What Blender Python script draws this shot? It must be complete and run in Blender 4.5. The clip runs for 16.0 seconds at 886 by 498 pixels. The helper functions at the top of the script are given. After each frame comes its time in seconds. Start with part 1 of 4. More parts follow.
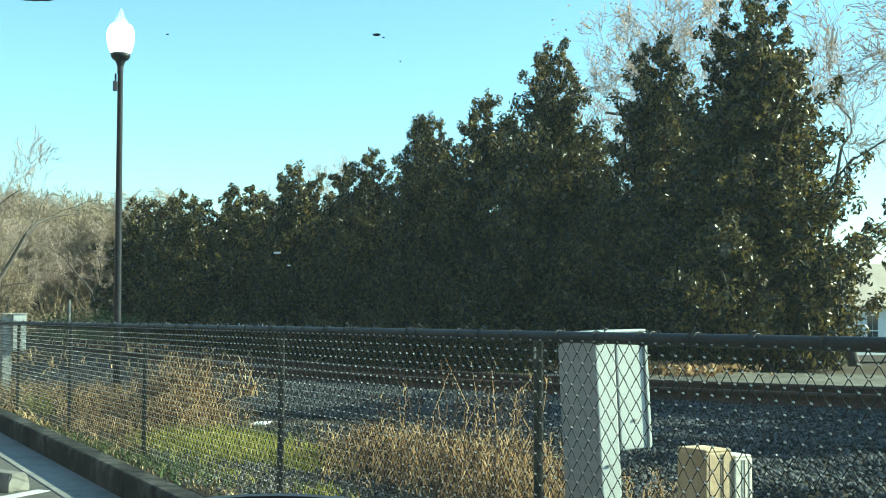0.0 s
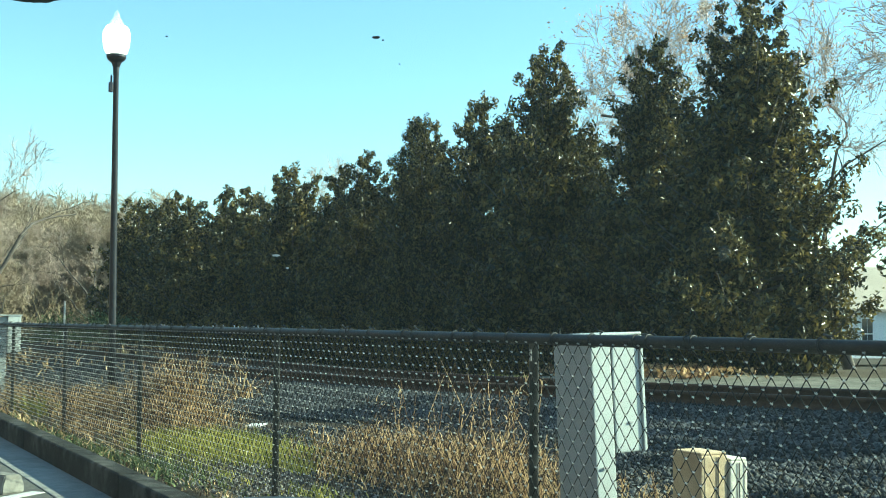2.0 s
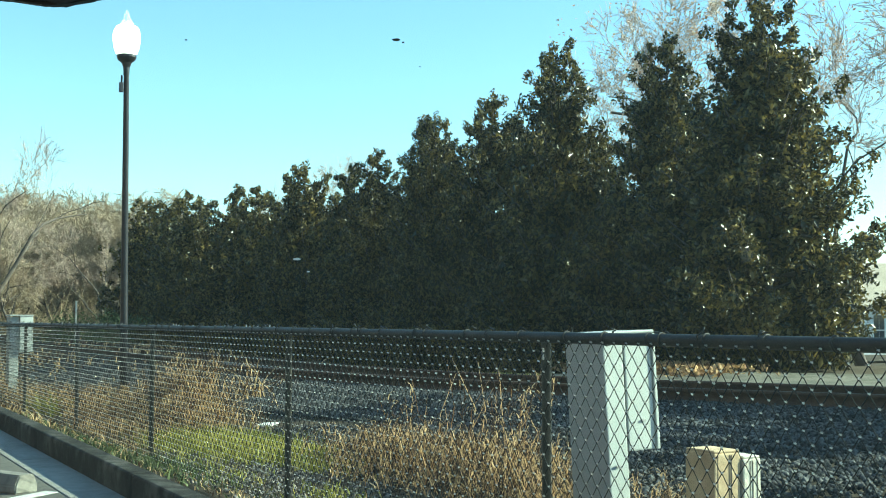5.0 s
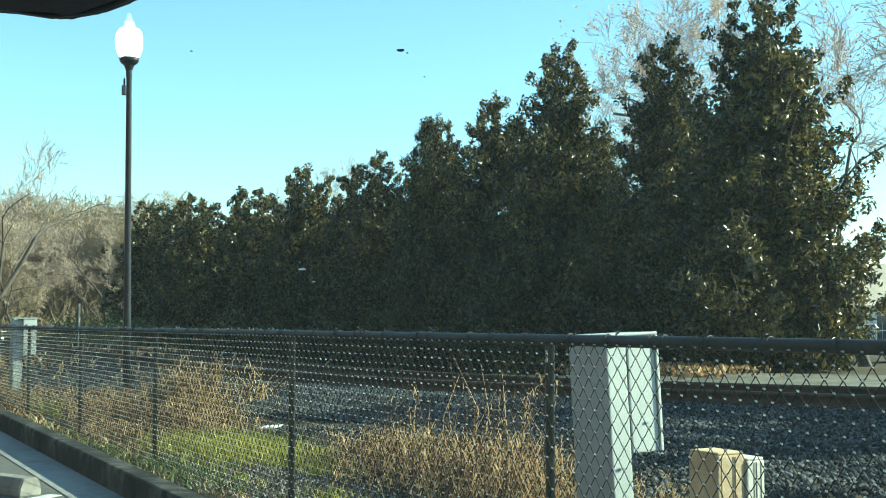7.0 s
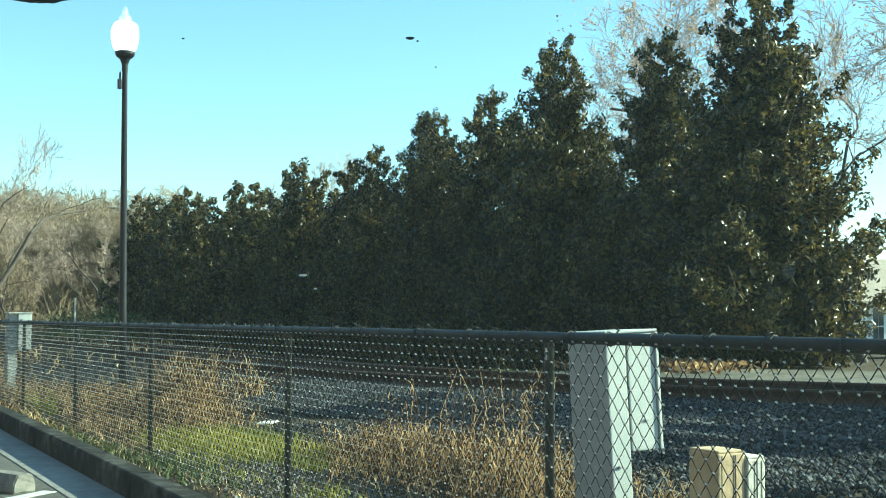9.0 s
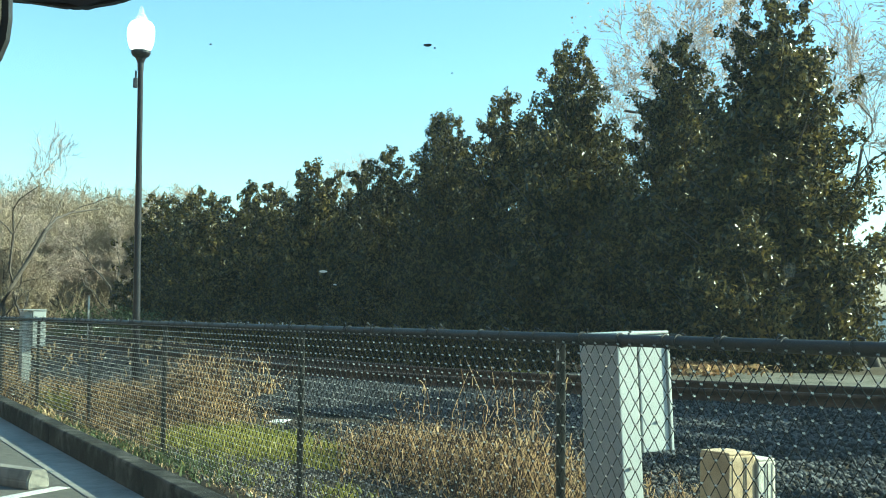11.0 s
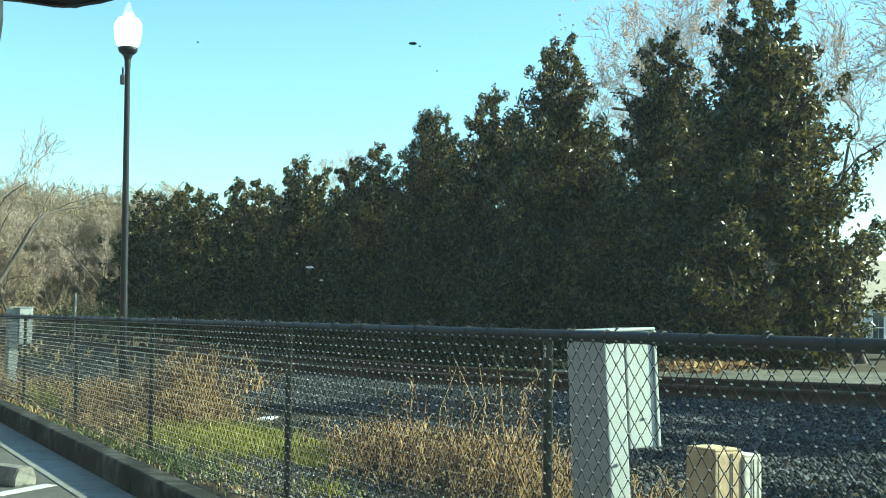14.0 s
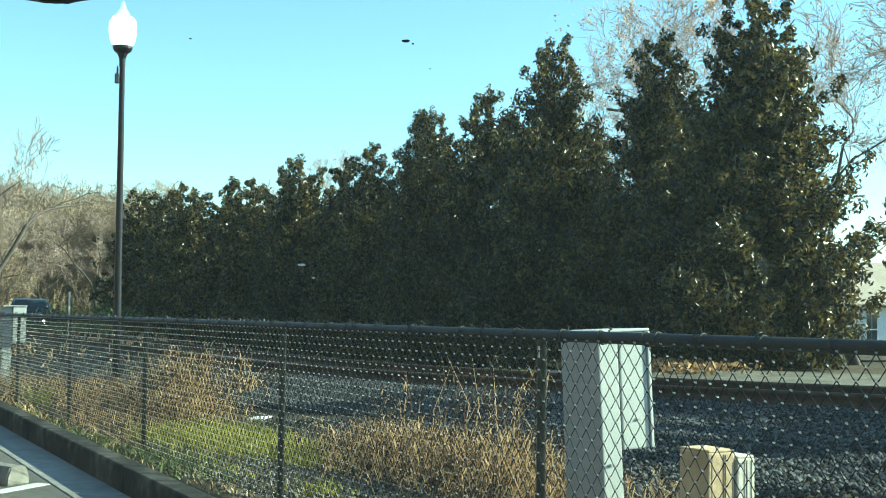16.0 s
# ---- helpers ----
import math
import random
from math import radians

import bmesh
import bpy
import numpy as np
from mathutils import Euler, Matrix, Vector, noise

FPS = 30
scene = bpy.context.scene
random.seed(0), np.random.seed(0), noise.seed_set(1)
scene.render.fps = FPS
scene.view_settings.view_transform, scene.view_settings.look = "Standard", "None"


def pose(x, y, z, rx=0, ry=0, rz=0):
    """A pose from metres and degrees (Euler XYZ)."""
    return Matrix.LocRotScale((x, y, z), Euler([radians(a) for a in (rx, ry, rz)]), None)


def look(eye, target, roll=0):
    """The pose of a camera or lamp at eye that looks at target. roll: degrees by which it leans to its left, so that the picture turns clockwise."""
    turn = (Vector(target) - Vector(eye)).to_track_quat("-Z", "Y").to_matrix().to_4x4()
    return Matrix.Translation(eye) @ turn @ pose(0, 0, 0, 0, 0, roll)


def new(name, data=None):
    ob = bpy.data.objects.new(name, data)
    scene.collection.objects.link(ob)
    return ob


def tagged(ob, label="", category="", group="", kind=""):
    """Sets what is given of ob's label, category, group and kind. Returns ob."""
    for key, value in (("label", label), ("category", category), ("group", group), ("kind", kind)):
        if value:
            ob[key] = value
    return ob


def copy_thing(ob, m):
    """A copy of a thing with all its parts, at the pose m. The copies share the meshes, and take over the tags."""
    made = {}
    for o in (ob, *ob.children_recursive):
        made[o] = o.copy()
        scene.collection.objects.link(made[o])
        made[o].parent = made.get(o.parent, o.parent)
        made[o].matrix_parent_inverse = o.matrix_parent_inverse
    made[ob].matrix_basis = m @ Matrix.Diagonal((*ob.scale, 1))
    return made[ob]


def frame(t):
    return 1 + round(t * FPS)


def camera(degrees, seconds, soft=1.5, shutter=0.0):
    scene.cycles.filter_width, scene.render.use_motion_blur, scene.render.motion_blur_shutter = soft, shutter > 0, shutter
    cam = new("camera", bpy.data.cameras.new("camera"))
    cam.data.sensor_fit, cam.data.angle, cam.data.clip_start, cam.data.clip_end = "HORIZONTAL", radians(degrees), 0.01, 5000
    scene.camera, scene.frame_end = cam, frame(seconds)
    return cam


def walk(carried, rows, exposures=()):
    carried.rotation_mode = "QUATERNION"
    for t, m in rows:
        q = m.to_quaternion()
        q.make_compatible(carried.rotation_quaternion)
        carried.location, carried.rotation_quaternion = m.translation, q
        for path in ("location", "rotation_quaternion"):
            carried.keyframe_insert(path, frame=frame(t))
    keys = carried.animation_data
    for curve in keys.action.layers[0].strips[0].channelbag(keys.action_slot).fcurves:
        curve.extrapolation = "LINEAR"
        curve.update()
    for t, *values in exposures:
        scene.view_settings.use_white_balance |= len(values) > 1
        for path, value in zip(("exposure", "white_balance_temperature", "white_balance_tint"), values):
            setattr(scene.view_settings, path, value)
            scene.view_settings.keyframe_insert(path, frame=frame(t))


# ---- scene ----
# ---- camera ----
cam = camera(39.01, 16.0, soft=1.05)
PATH = [
    (0.0, pose(0.0129, 0.0040, 0.9516, 93.214, -0.202, 61.430)),
    (0.5, pose(0.0128, 0.0041, 0.9509, 93.179, -0.206, 61.471)),
    (1.0, pose(0.0112, 0.0038, 0.9514, 93.236, -0.305, 61.417)),
    (1.5, pose(0.0111, 0.0031, 0.9518, 93.239, -0.460, 61.281)),
    (2.0, pose(0.0116, 0.0026, 0.9520, 93.318, -0.332, 61.212)),
    (2.5, pose(0.0112, 0.0011, 0.9522, 93.337, -0.175, 61.334)),
    (3.0, pose(0.0099, -0.0002, 0.9522, 93.248, -0.178, 61.543)),
    (3.5, pose(0.0070, 0.0002, 0.9522, 93.137, -0.153, 61.631)),
    (4.0, pose(0.0072, 0.0001, 0.9530, 93.154, -0.202, 61.566)),
    (6.5, pose(0.0054, -0.0035, 0.9576, 93.334, 0.106, 61.928)),
    (7.0, pose(0.0080, -0.0034, 0.9589, 93.296, 0.064, 61.825)),
    (7.5, pose(0.0085, -0.0030, 0.9591, 93.243, 0.103, 61.687)),
    (8.0, pose(0.0066, -0.0034, 0.9592, 93.210, 0.033, 61.668)),
    (8.5, pose(-0.0098, 0.0028, 0.9623, 93.183, -0.009, 61.649)),
    (9.0, pose(-0.0401, 0.0133, 0.9666, 93.059, -0.039, 61.648)),
    (11.5, pose(-0.0125, -0.0036, 0.9637, 93.098, -0.579, 62.266)),
    (12.0, pose(-0.0110, -0.0054, 0.9639, 93.032, -0.534, 62.203)),
    (12.5, pose(-0.0119, -0.0039, 0.9634, 93.046, -0.582, 62.145)),
    (13.0, pose(-0.0131, -0.0025, 0.9628, 92.980, -0.604, 62.020)),
    (13.5, pose(-0.0118, -0.0005, 0.9628, 92.907, -0.583, 61.846)),
    (14.0, pose(-0.0101, -0.0021, 0.9630, 92.966, -0.498, 61.654)),
    (14.5, pose(-0.0124, -0.0009, 0.9628, 92.956, -0.359, 61.638)),
    (15.0, pose(-0.0133, -0.0009, 0.9629, 92.969, -0.526, 61.568)),
    (15.5, pose(-0.0111, -0.0011, 0.9620, 93.001, -0.532, 61.508)),
    (16.0, pose(-0.0106, -0.0006, 0.9619, 92.982, -0.697, 61.391)),
]
walk(cam, PATH, [(0.0, 1.45, 5450, -26), (16.0, 1.45, 5450, -26)])

# ---- world and sun ----
SUN_AZ, SUN_EL = 69.0, 27.5      # degrees from +x towards +y; above the horizon
sun_dir = Vector((math.cos(radians(SUN_AZ)) * math.cos(radians(SUN_EL)), math.sin(radians(SUN_AZ)) * math.cos(radians(SUN_EL)), math.sin(radians(SUN_EL))))
world = bpy.data.worlds.new("world")
scene.world = world
world.use_nodes = True
wn, wl = world.node_tree.nodes, world.node_tree.links
sky = wn.new("ShaderNodeTexSky")
sky.sky_type, sky.sun_disc = "NISHITA", False
sky.sun_elevation, sky.sun_rotation = radians(SUN_EL), radians(90 - SUN_AZ)
sky.air_density, sky.dust_density, sky.ozone_density = 1.0, 0.25, 1.0
wl.new(sky.outputs[0], wn["Background"].inputs[0])
wn["Background"].inputs[1].default_value = 0.096
sun_data = bpy.data.lights.new("sun", "SUN")
sun_data.energy, sun_data.angle, sun_data.color = 5.0, radians(0.55), (1.0, 0.86, 0.64)
sun = new("sun", sun_data)
sun.matrix_world = look(sun_dir * 60, (0, 0, 0))


# ---- materials ----
def mat(name, cols, scale=8.0, rough=0.8, bump=0.15, metal=0.0, big=0.6, fine=None, spec=0.5, island=0.0, objrand=0.0, coat=0.0, through_light=0.0):
    """Two scales of noise over a ramp of colours, fine bump, variation by piece."""
    m = bpy.data.materials.new(name)
    m.use_nodes = True
    n, l = m.node_tree.nodes, m.node_tree.links
    b = n["Principled BSDF"]
    co = n.new("ShaderNodeTexCoord")
    n1 = n.new("ShaderNodeTexNoise")
    n1.inputs["Scale"].default_value, n1.inputs["Detail"].default_value = scale, 6
    n2 = n.new("ShaderNodeTexNoise")
    n2.inputs["Scale"].default_value, n2.inputs["Detail"].default_value = big, 3
    for k in (n1, n2):
        l.new(co.outputs["Object"], k.inputs["Vector"])
    mix = n.new("ShaderNodeMath")
    mix.operation = "MULTIPLY_ADD"
    l.new(n2.outputs[0], mix.inputs[0])
    mix.inputs[1].default_value = 0.5
    half = n.new("ShaderNodeMath")
    half.operation = "MULTIPLY"
    half.inputs[1].default_value = 0.5
    l.new(n1.outputs[0], half.inputs[0])
    l.new(half.outputs[0], mix.inputs[2])
    out = mix.outputs[0]
    for amount, kind in ((island, "g"), (objrand, "o")):
        if amount:
            src = n.new("ShaderNodeNewGeometry").outputs["Random Per Island"] if kind == "g" else n.new("ShaderNodeObjectInfo").outputs["Random"]
            a = n.new("ShaderNodeMath")
            a.operation = "MULTIPLY_ADD"
            a.inputs[1].default_value = amount
            l.new(src, a.inputs[0])
            sh = n.new("ShaderNodeMath")
            sh.operation = "SUBTRACT"
            sh.inputs[1].default_value = amount / 2
            l.new(out, sh.inputs[0])
            l.new(sh.outputs[0], a.inputs[2])
            out = a.outputs[0]
    ramp = n.new("ShaderNodeValToRGB")
    e = ramp.color_ramp.elements
    while len(e) < len(cols):
        e.new(0.5)
    for i, c in enumerate(cols):
        e[i].position = 0.3 + 0.4 * i / max(1, len(cols) - 1)
        e[i].color = (*c, 1)
    l.new(out, ramp.inputs[0])
    l.new(ramp.outputs[0], b.inputs["Base Color"])
    b.inputs["Roughness"].default_value, b.inputs["Metallic"].default_value = rough, metal
    b.inputs["Specular IOR Level"].default_value = spec
    if coat:
        b.inputs["Coat Weight"].default_value, b.inputs["Coat Roughness"].default_value = coat, 0.12
    if bump:
        n3 = n.new("ShaderNodeTexNoise")
        n3.inputs["Scale"].default_value, n3.inputs["Detail"].default_value = fine or scale * 4, 4
        l.new(co.outputs["Object"], n3.inputs["Vector"])
        bp = n.new("ShaderNodeBump")
        bp.inputs["Strength"].default_value, bp.inputs["Distance"].default_value = bump, 0.02
        l.new(n3.outputs[0], bp.inputs["Height"])
        l.new(bp.outputs[0], b.inputs["Normal"])
    if through_light:
        tl, mx = n.new("ShaderNodeBsdfTranslucent"), n.new("ShaderNodeMixShader")
        mx.inputs[0].default_value = through_light
        l.new(ramp.outputs[0], tl.inputs[0])
        l.new(b.outputs[0], mx.inputs[1])
        l.new(tl.outputs[0], mx.inputs[2])
        l.new(mx.outputs[0], n["Material Output"].inputs[0])
    return m


M = {}
M["soil"] = mat("soil", [(0.03, 0.025, 0.02), (0.07, 0.057, 0.04), (0.12, 0.1, 0.068)], 6, 0.95, 0.5, big=0.35, fine=40, spec=0.1)
M["asphalt"] = mat("asphalt", [(0.08, 0.078, 0.072), (0.13, 0.127, 0.115), (0.19, 0.18, 0.16)], 14, 0.9, 0.4, big=0.7, fine=160, spec=0.2)
M["concrete"] = mat("concrete", [(0.075, 0.073, 0.067), (0.14, 0.136, 0.124), (0.22, 0.21, 0.19)], 9, 0.88, 0.25, big=1.1, fine=90, spec=0.2)
M["concrete_pale"] = mat("concrete_pale", [(0.16, 0.155, 0.14), (0.28, 0.27, 0.24), (0.36, 0.35, 0.31)], 14, 0.9, 0.4, big=3, fine=120, spec=0.2)
M["paint_line"] = mat("paint_line", [(0.45, 0.44, 0.42), (0.7, 0.7, 0.68)], 20, 0.8, 0.1)
M["ballast"] = mat("ballast", [(0.016, 0.018, 0.021), (0.04, 0.043, 0.048), (0.11, 0.114, 0.12)], 25, 0.88, 0.3, spec=0.15, big=3, fine=120, island=0.6)
# Kerb concrete coloured near-black, so its front's shade is in the colour.
M["kerb_shaded"] = mat("kerb_shaded", [(0.016, 0.016, 0.016), (0.04, 0.04, 0.037), (0.13, 0.126, 0.117)], 9, 0.92, 0.4, big=1.6, fine=110, spec=0.1)
M["gutter_pan"] = mat("gutter_pan", [(0.18, 0.18, 0.17), (0.28, 0.28, 0.26), (0.36, 0.355, 0.33)], 11, 0.88, 0.25, big=0.9, fine=90, spec=0.25)
M["gravel_grey"] = mat("gravel_grey", [(0.045, 0.043, 0.044), (0.1, 0.096, 0.096), (0.22, 0.21, 0.2)], 25, 0.9, 0.3, spec=0.15, big=3, fine=120, island=0.7)
M["rail"] = mat("rail", [(0.035, 0.02, 0.014), (0.08, 0.045, 0.028), (0.13, 0.075, 0.045)], 12, 0.75, 0.3, big=2, metal=0.2)
M["rail_head"] = mat("rail_head", [(0.05, 0.035, 0.026), (0.1, 0.075, 0.06)], 20, 0.7, 0.05, metal=0.2)
M["tie"] = mat("tie", [(0.05, 0.035, 0.025), (0.12, 0.09, 0.065)], 10, 0.9, 0.5)
M["black_vinyl"] = mat("black_vinyl", [(0.012, 0.014, 0.016), (0.025, 0.027, 0.03), (0.04, 0.04, 0.042)], 30, 0.5, 0.08, big=3, spec=0.22)
M["timber_pale"] = mat("timber_pale", [(0.45, 0.43, 0.37), (0.62, 0.6, 0.52), (0.72, 0.7, 0.62)], 7, 0.85, 0.3, big=2)
M["wire"] = mat("wire", [(0.008, 0.0085, 0.009), (0.016, 0.017, 0.018)], 40, 0.5, 0.0, big=4, spec=0.15)
# Pale metal colour paints the sun sparkle on the wire's bends and ends.
M["wire_glint"] = mat("wire_glint", [(0.38, 0.38, 0.37), (0.65, 0.65, 0.63)], 40, 0.3, 0.0, big=4, metal=0.6)
M["post_paint"] = mat("post_paint", [(0.02, 0.022, 0.022), (0.04, 0.042, 0.042), (0.12, 0.12, 0.11)], 18, 0.38, 0.12, big=5, spec=0.6)
M["leaf"] = mat("leaf", [(0.026, 0.026, 0.012), (0.06, 0.054, 0.02), (0.19, 0.148, 0.045)], 5, 0.26, 0.0, big=0.5, island=0.75, spec=0.5, through_light=0.32)
M["bark"] = mat("bark", [(0.04, 0.033, 0.028), (0.085, 0.07, 0.06), (0.14, 0.12, 0.1)], 8, 0.9, 0.5, big=1.2)
M["twig"] = mat("twig", [(0.18, 0.135, 0.095), (0.31, 0.245, 0.17), (0.46, 0.38, 0.28)], 6, 0.9, 0.0, big=0.4)
M["twig_dark"] = mat("twig_dark", [(0.26, 0.19, 0.15), (0.4, 0.31, 0.25), (0.52, 0.43, 0.35)], 6, 0.9, 0.0, big=0.4)
M["autumn"] = mat("autumn", [(0.3, 0.17, 0.1), (0.48, 0.31, 0.2), (0.6, 0.44, 0.3)], 4, 0.7, 0.0, big=0.5, island=0.7, through_light=0.45)
M["dry"] = mat("dry", [(0.04, 0.02, 0.009), (0.14, 0.074, 0.028), (0.36, 0.21, 0.08), (0.74, 0.54, 0.29)], 5, 0.6, 0.0, big=1.0, island=1.3, through_light=0.4)
M["grass"] = mat("grass", [(0.13, 0.14, 0.02), (0.31, 0.31, 0.05), (0.52, 0.46, 0.13)], 4, 0.5, 0.0, big=1.2, island=0.7, through_light=0.5)
M["dark_brick"] = mat("dark_brick", [(0.05, 0.03, 0.025), (0.09, 0.05, 0.04)], 6, 0.9, 0.2, big=0.5)
M["gravel"] = mat("gravel", [(0.075, 0.073, 0.062), (0.15, 0.145, 0.122), (0.26, 0.245, 0.205)], 5, 0.95, 0.5, big=0.8, fine=80, spec=0.1)
M["litter"] = mat("litter", [(0.2, 0.11, 0.05), (0.36, 0.22, 0.1), (0.5, 0.35, 0.18)], 5, 0.85, 0.0, big=1, island=0.9, through_light=0.2)
# Mottled brown stands in for what the mirror face reflects.
M["mirror_reflection"] = mat("mirror_reflection", [(0.006, 0.006, 0.005), (0.03, 0.027, 0.018), (0.07, 0.062, 0.042)], 260, 0.6, 0.1, big=60)
M["shrub"] = mat("shrub", [(0.2, 0.16, 0.07), (0.34, 0.28, 0.13), (0.45, 0.38, 0.2)], 4, 0.8, 0.0, big=0.5, island=0.8, through_light=0.25)
M["bush_leaf"] = mat("bush_leaf", [(0.04, 0.06, 0.02), (0.08, 0.11, 0.035), (0.13, 0.16, 0.06)], 4, 0.7, 0.0, big=0.5, island=0.8, through_light=0.2)
M["cabinet"] = mat("cabinet", [(0.4, 0.43, 0.425), (0.48, 0.51, 0.505), (0.54, 0.57, 0.56)], 5, 0.5, 0.04, big=1.5)
M["cabinet_seam"] = mat("cabinet_seam", [(0.03, 0.035, 0.035), (0.06, 0.06, 0.06)], 10, 0.7, 0.0)
M["timber"] = mat("timber", [(0.3, 0.2, 0.11), (0.52, 0.4, 0.25), (0.7, 0.58, 0.4)], 7, 0.8, 0.3, big=2)
M["pole_paint"] = mat("pole_paint", [(0.02, 0.02, 0.028), (0.04, 0.04, 0.05)], 12, 0.38, 0.03, big=1, metal=0.5, spec=0.8)
M["pale_metal"] = mat("pale_metal", [(0.3, 0.3, 0.3), (0.5, 0.5, 0.5)], 12, 0.5, 0.05)
M["siding"] = mat("siding", [(0.68, 0.69, 0.7), (0.8, 0.8, 0.8)], 3, 0.6, 0.05)
M["roofing"] = mat("roofing", [(0.3, 0.26, 0.21), (0.42, 0.37, 0.3)], 6, 0.9, 0.3)
M["black_plastic"] = mat("black_plastic", [(0.012, 0.012, 0.013), (0.022, 0.022, 0.024)], 60, 0.5, 0.1, big=10)
M["car_paint"] = mat("car_paint", [(0.01, 0.016, 0.03), (0.016, 0.024, 0.045)], 3, 0.25, 0.0, coat=0.8)
M["tyre"] = mat("tyre", [(0.01, 0.01, 0.01), (0.025, 0.025, 0.025)], 20, 0.9, 0.1)
M["brush"] = mat("brush", [(0.13, 0.095, 0.055), (0.25, 0.19, 0.115), (0.4, 0.32, 0.2)], 3, 0.95, 0.0, big=0.3, island=0.8)
M["dirt"] = mat("dirt", [(0.03, 0.028, 0.025), (0.07, 0.065, 0.06)], 300, 0.9, 0.0)
M["fleck_white"] = mat("fleck_white", [(0.75, 0.75, 0.72), (0.85, 0.85, 0.83)], 300, 0.7, 0.0)
M["card"] = mat("card", [(0.5, 0.42, 0.33), (0.6, 0.52, 0.42)], 40, 0.7, 0.0)
M["white_paper"] = mat("white_paper", [(0.78, 0.77, 0.74), (0.85, 0.84, 0.82)], 40, 0.6, 0.0)


def plain(name, col, rough=0.3, emit=0.0, trans=0.0, metal=0.0, mixin=0.0):
    m = bpy.data.materials.new(name)
    m.use_nodes = True
    n, l = m.node_tree.nodes, m.node_tree.links
    b = n["Principled BSDF"]
    b.inputs["Base Color"].default_value = (*col, 1)
    b.inputs["Roughness"].default_value, b.inputs["Metallic"].default_value = rough, metal
    b.inputs["Transmission Weight"].default_value = trans
    if emit:
        b.inputs["Emission Color"].default_value, b.inputs["Emission Strength"].default_value = (*col, 1), emit
    if mixin:
        t = n.new("ShaderNodeBsdfTransparent")
        x = n.new("ShaderNodeMixShader")
        x.inputs[0].default_value = mixin
        l.new(t.outputs[0], x.inputs[1])
        l.new(b.outputs[0], x.inputs[2])
        l.new(x.outputs[0], n["Material Output"].inputs[0])
    return m


M["mirror"] = plain("mirror", (0.75, 0.76, 0.78), 0.03, metal=1.0)
M["pane"] = plain("pane", (0.03, 0.04, 0.05), 0.05)
M["cap_glass"] = plain("cap_glass", (0.95, 0.93, 0.88), 0.15, mixin=0.22)
# Emission stands in for sunlight on the lamp's glass globe.
M["globe"] = plain("globe", (1.0, 0.94, 0.82), 0.2, emit=2.4)
M["headlight"] = plain("headlight", (1.0, 0.95, 0.85), 0.2, emit=30.0)
# Pale diffuse share lays a veil of haze over the view, lifting darks.
M["clear"] = plain("dusty_glass", (0.8, 0.78, 0.62), 0.9, mixin=0.034)
M["haze_mark"] = plain("haze_mark", (0.8, 0.8, 0.75), 0.9, mixin=0.04)
# Emission paints the glint of the far reflector.
M["reflector"] = plain("reflector", (1.0, 0.97, 0.9), 0.2, emit=3.0)


# ---- builders ----
def data_mesh(name, verts, faces, material, smooth=False):
    me = bpy.data.meshes.new(name)
    verts, faces = np.asarray(verts, np.float32), np.asarray(faces, np.int32)
    k = faces.shape[1]
    me.vertices.add(len(verts))
    me.vertices.foreach_set("co", verts.ravel())
    me.loops.add(faces.size)
    me.loops.foreach_set("vertex_index", faces.ravel())
    me.polygons.add(len(faces))
    me.polygons.foreach_set("loop_start", np.arange(0, faces.size, k, dtype=np.int32))
    me.polygons.foreach_set("loop_total", np.full(len(faces), k, np.int32))
    me.update(calc_edges=True)
    me.validate()
    if smooth:
        me.polygons.foreach_set("use_smooth", np.ones(len(faces), bool))
    me.materials.append(material)
    return me


def part(name, bm, material, parent=None, label="", smooth=False):
    me = bpy.data.meshes.new(name)
    bmesh.ops.recalc_face_normals(bm, faces=bm.faces)
    bm.to_mesh(me)
    bm.free()
    if smooth:
        for p in me.polygons:
            p.use_smooth = True
    me.materials.append(material)
    ob = new(name, me)
    ob.parent = parent
    return tagged(ob, label)


def hang(name, me, parent=None, m=None, label=""):
    ob = new(name, me)
    ob.parent = parent
    if m is not None:
        ob.matrix_basis = m
    return tagged(ob, label)


def empty(name, m, label, category, group="", kind=""):
    ob = new(name)
    ob.empty_display_size = 0.1
    ob.matrix_basis = m
    return tagged(ob, label, category, group, kind)


def box(bm, x0, x1, y0, y1, z0, z1, bevel=0.0, seg=2):
    r = bmesh.ops.create_cube(bm, size=1.0, matrix=Matrix.LocRotScale(((x0 + x1) / 2, (y0 + y1) / 2, (z0 + z1) / 2), None, (x1 - x0, y1 - y0, z1 - z0)))
    if bevel:
        edges = list({e for v in r["verts"] for e in v.link_edges})
        bmesh.ops.bevel(bm, geom=edges, offset=bevel, segments=seg, affect="EDGES", profile=0.6)
    return bm


def a_box(*a, **k):
    return box(bmesh.new(), *a, **k)


def lathe(bm, profile, seg=20, centre=(0, 0)):
    """Turn (radius, height) pairs about z."""
    rings = []
    for r, z in profile:
        rings.append([bm.verts.new((centre[0] + r * math.cos(2 * math.pi * i / seg), centre[1] + r * math.sin(2 * math.pi * i / seg), z)) for i in range(seg)])
    for a, b in zip(rings, rings[1:]):
        for i in range(seg):
            bm.faces.new((a[i], a[(i + 1) % seg], b[(i + 1) % seg], b[i]))
    bm.faces.new(rings[0][::-1])
    bm.faces.new(rings[-1])
    return bm


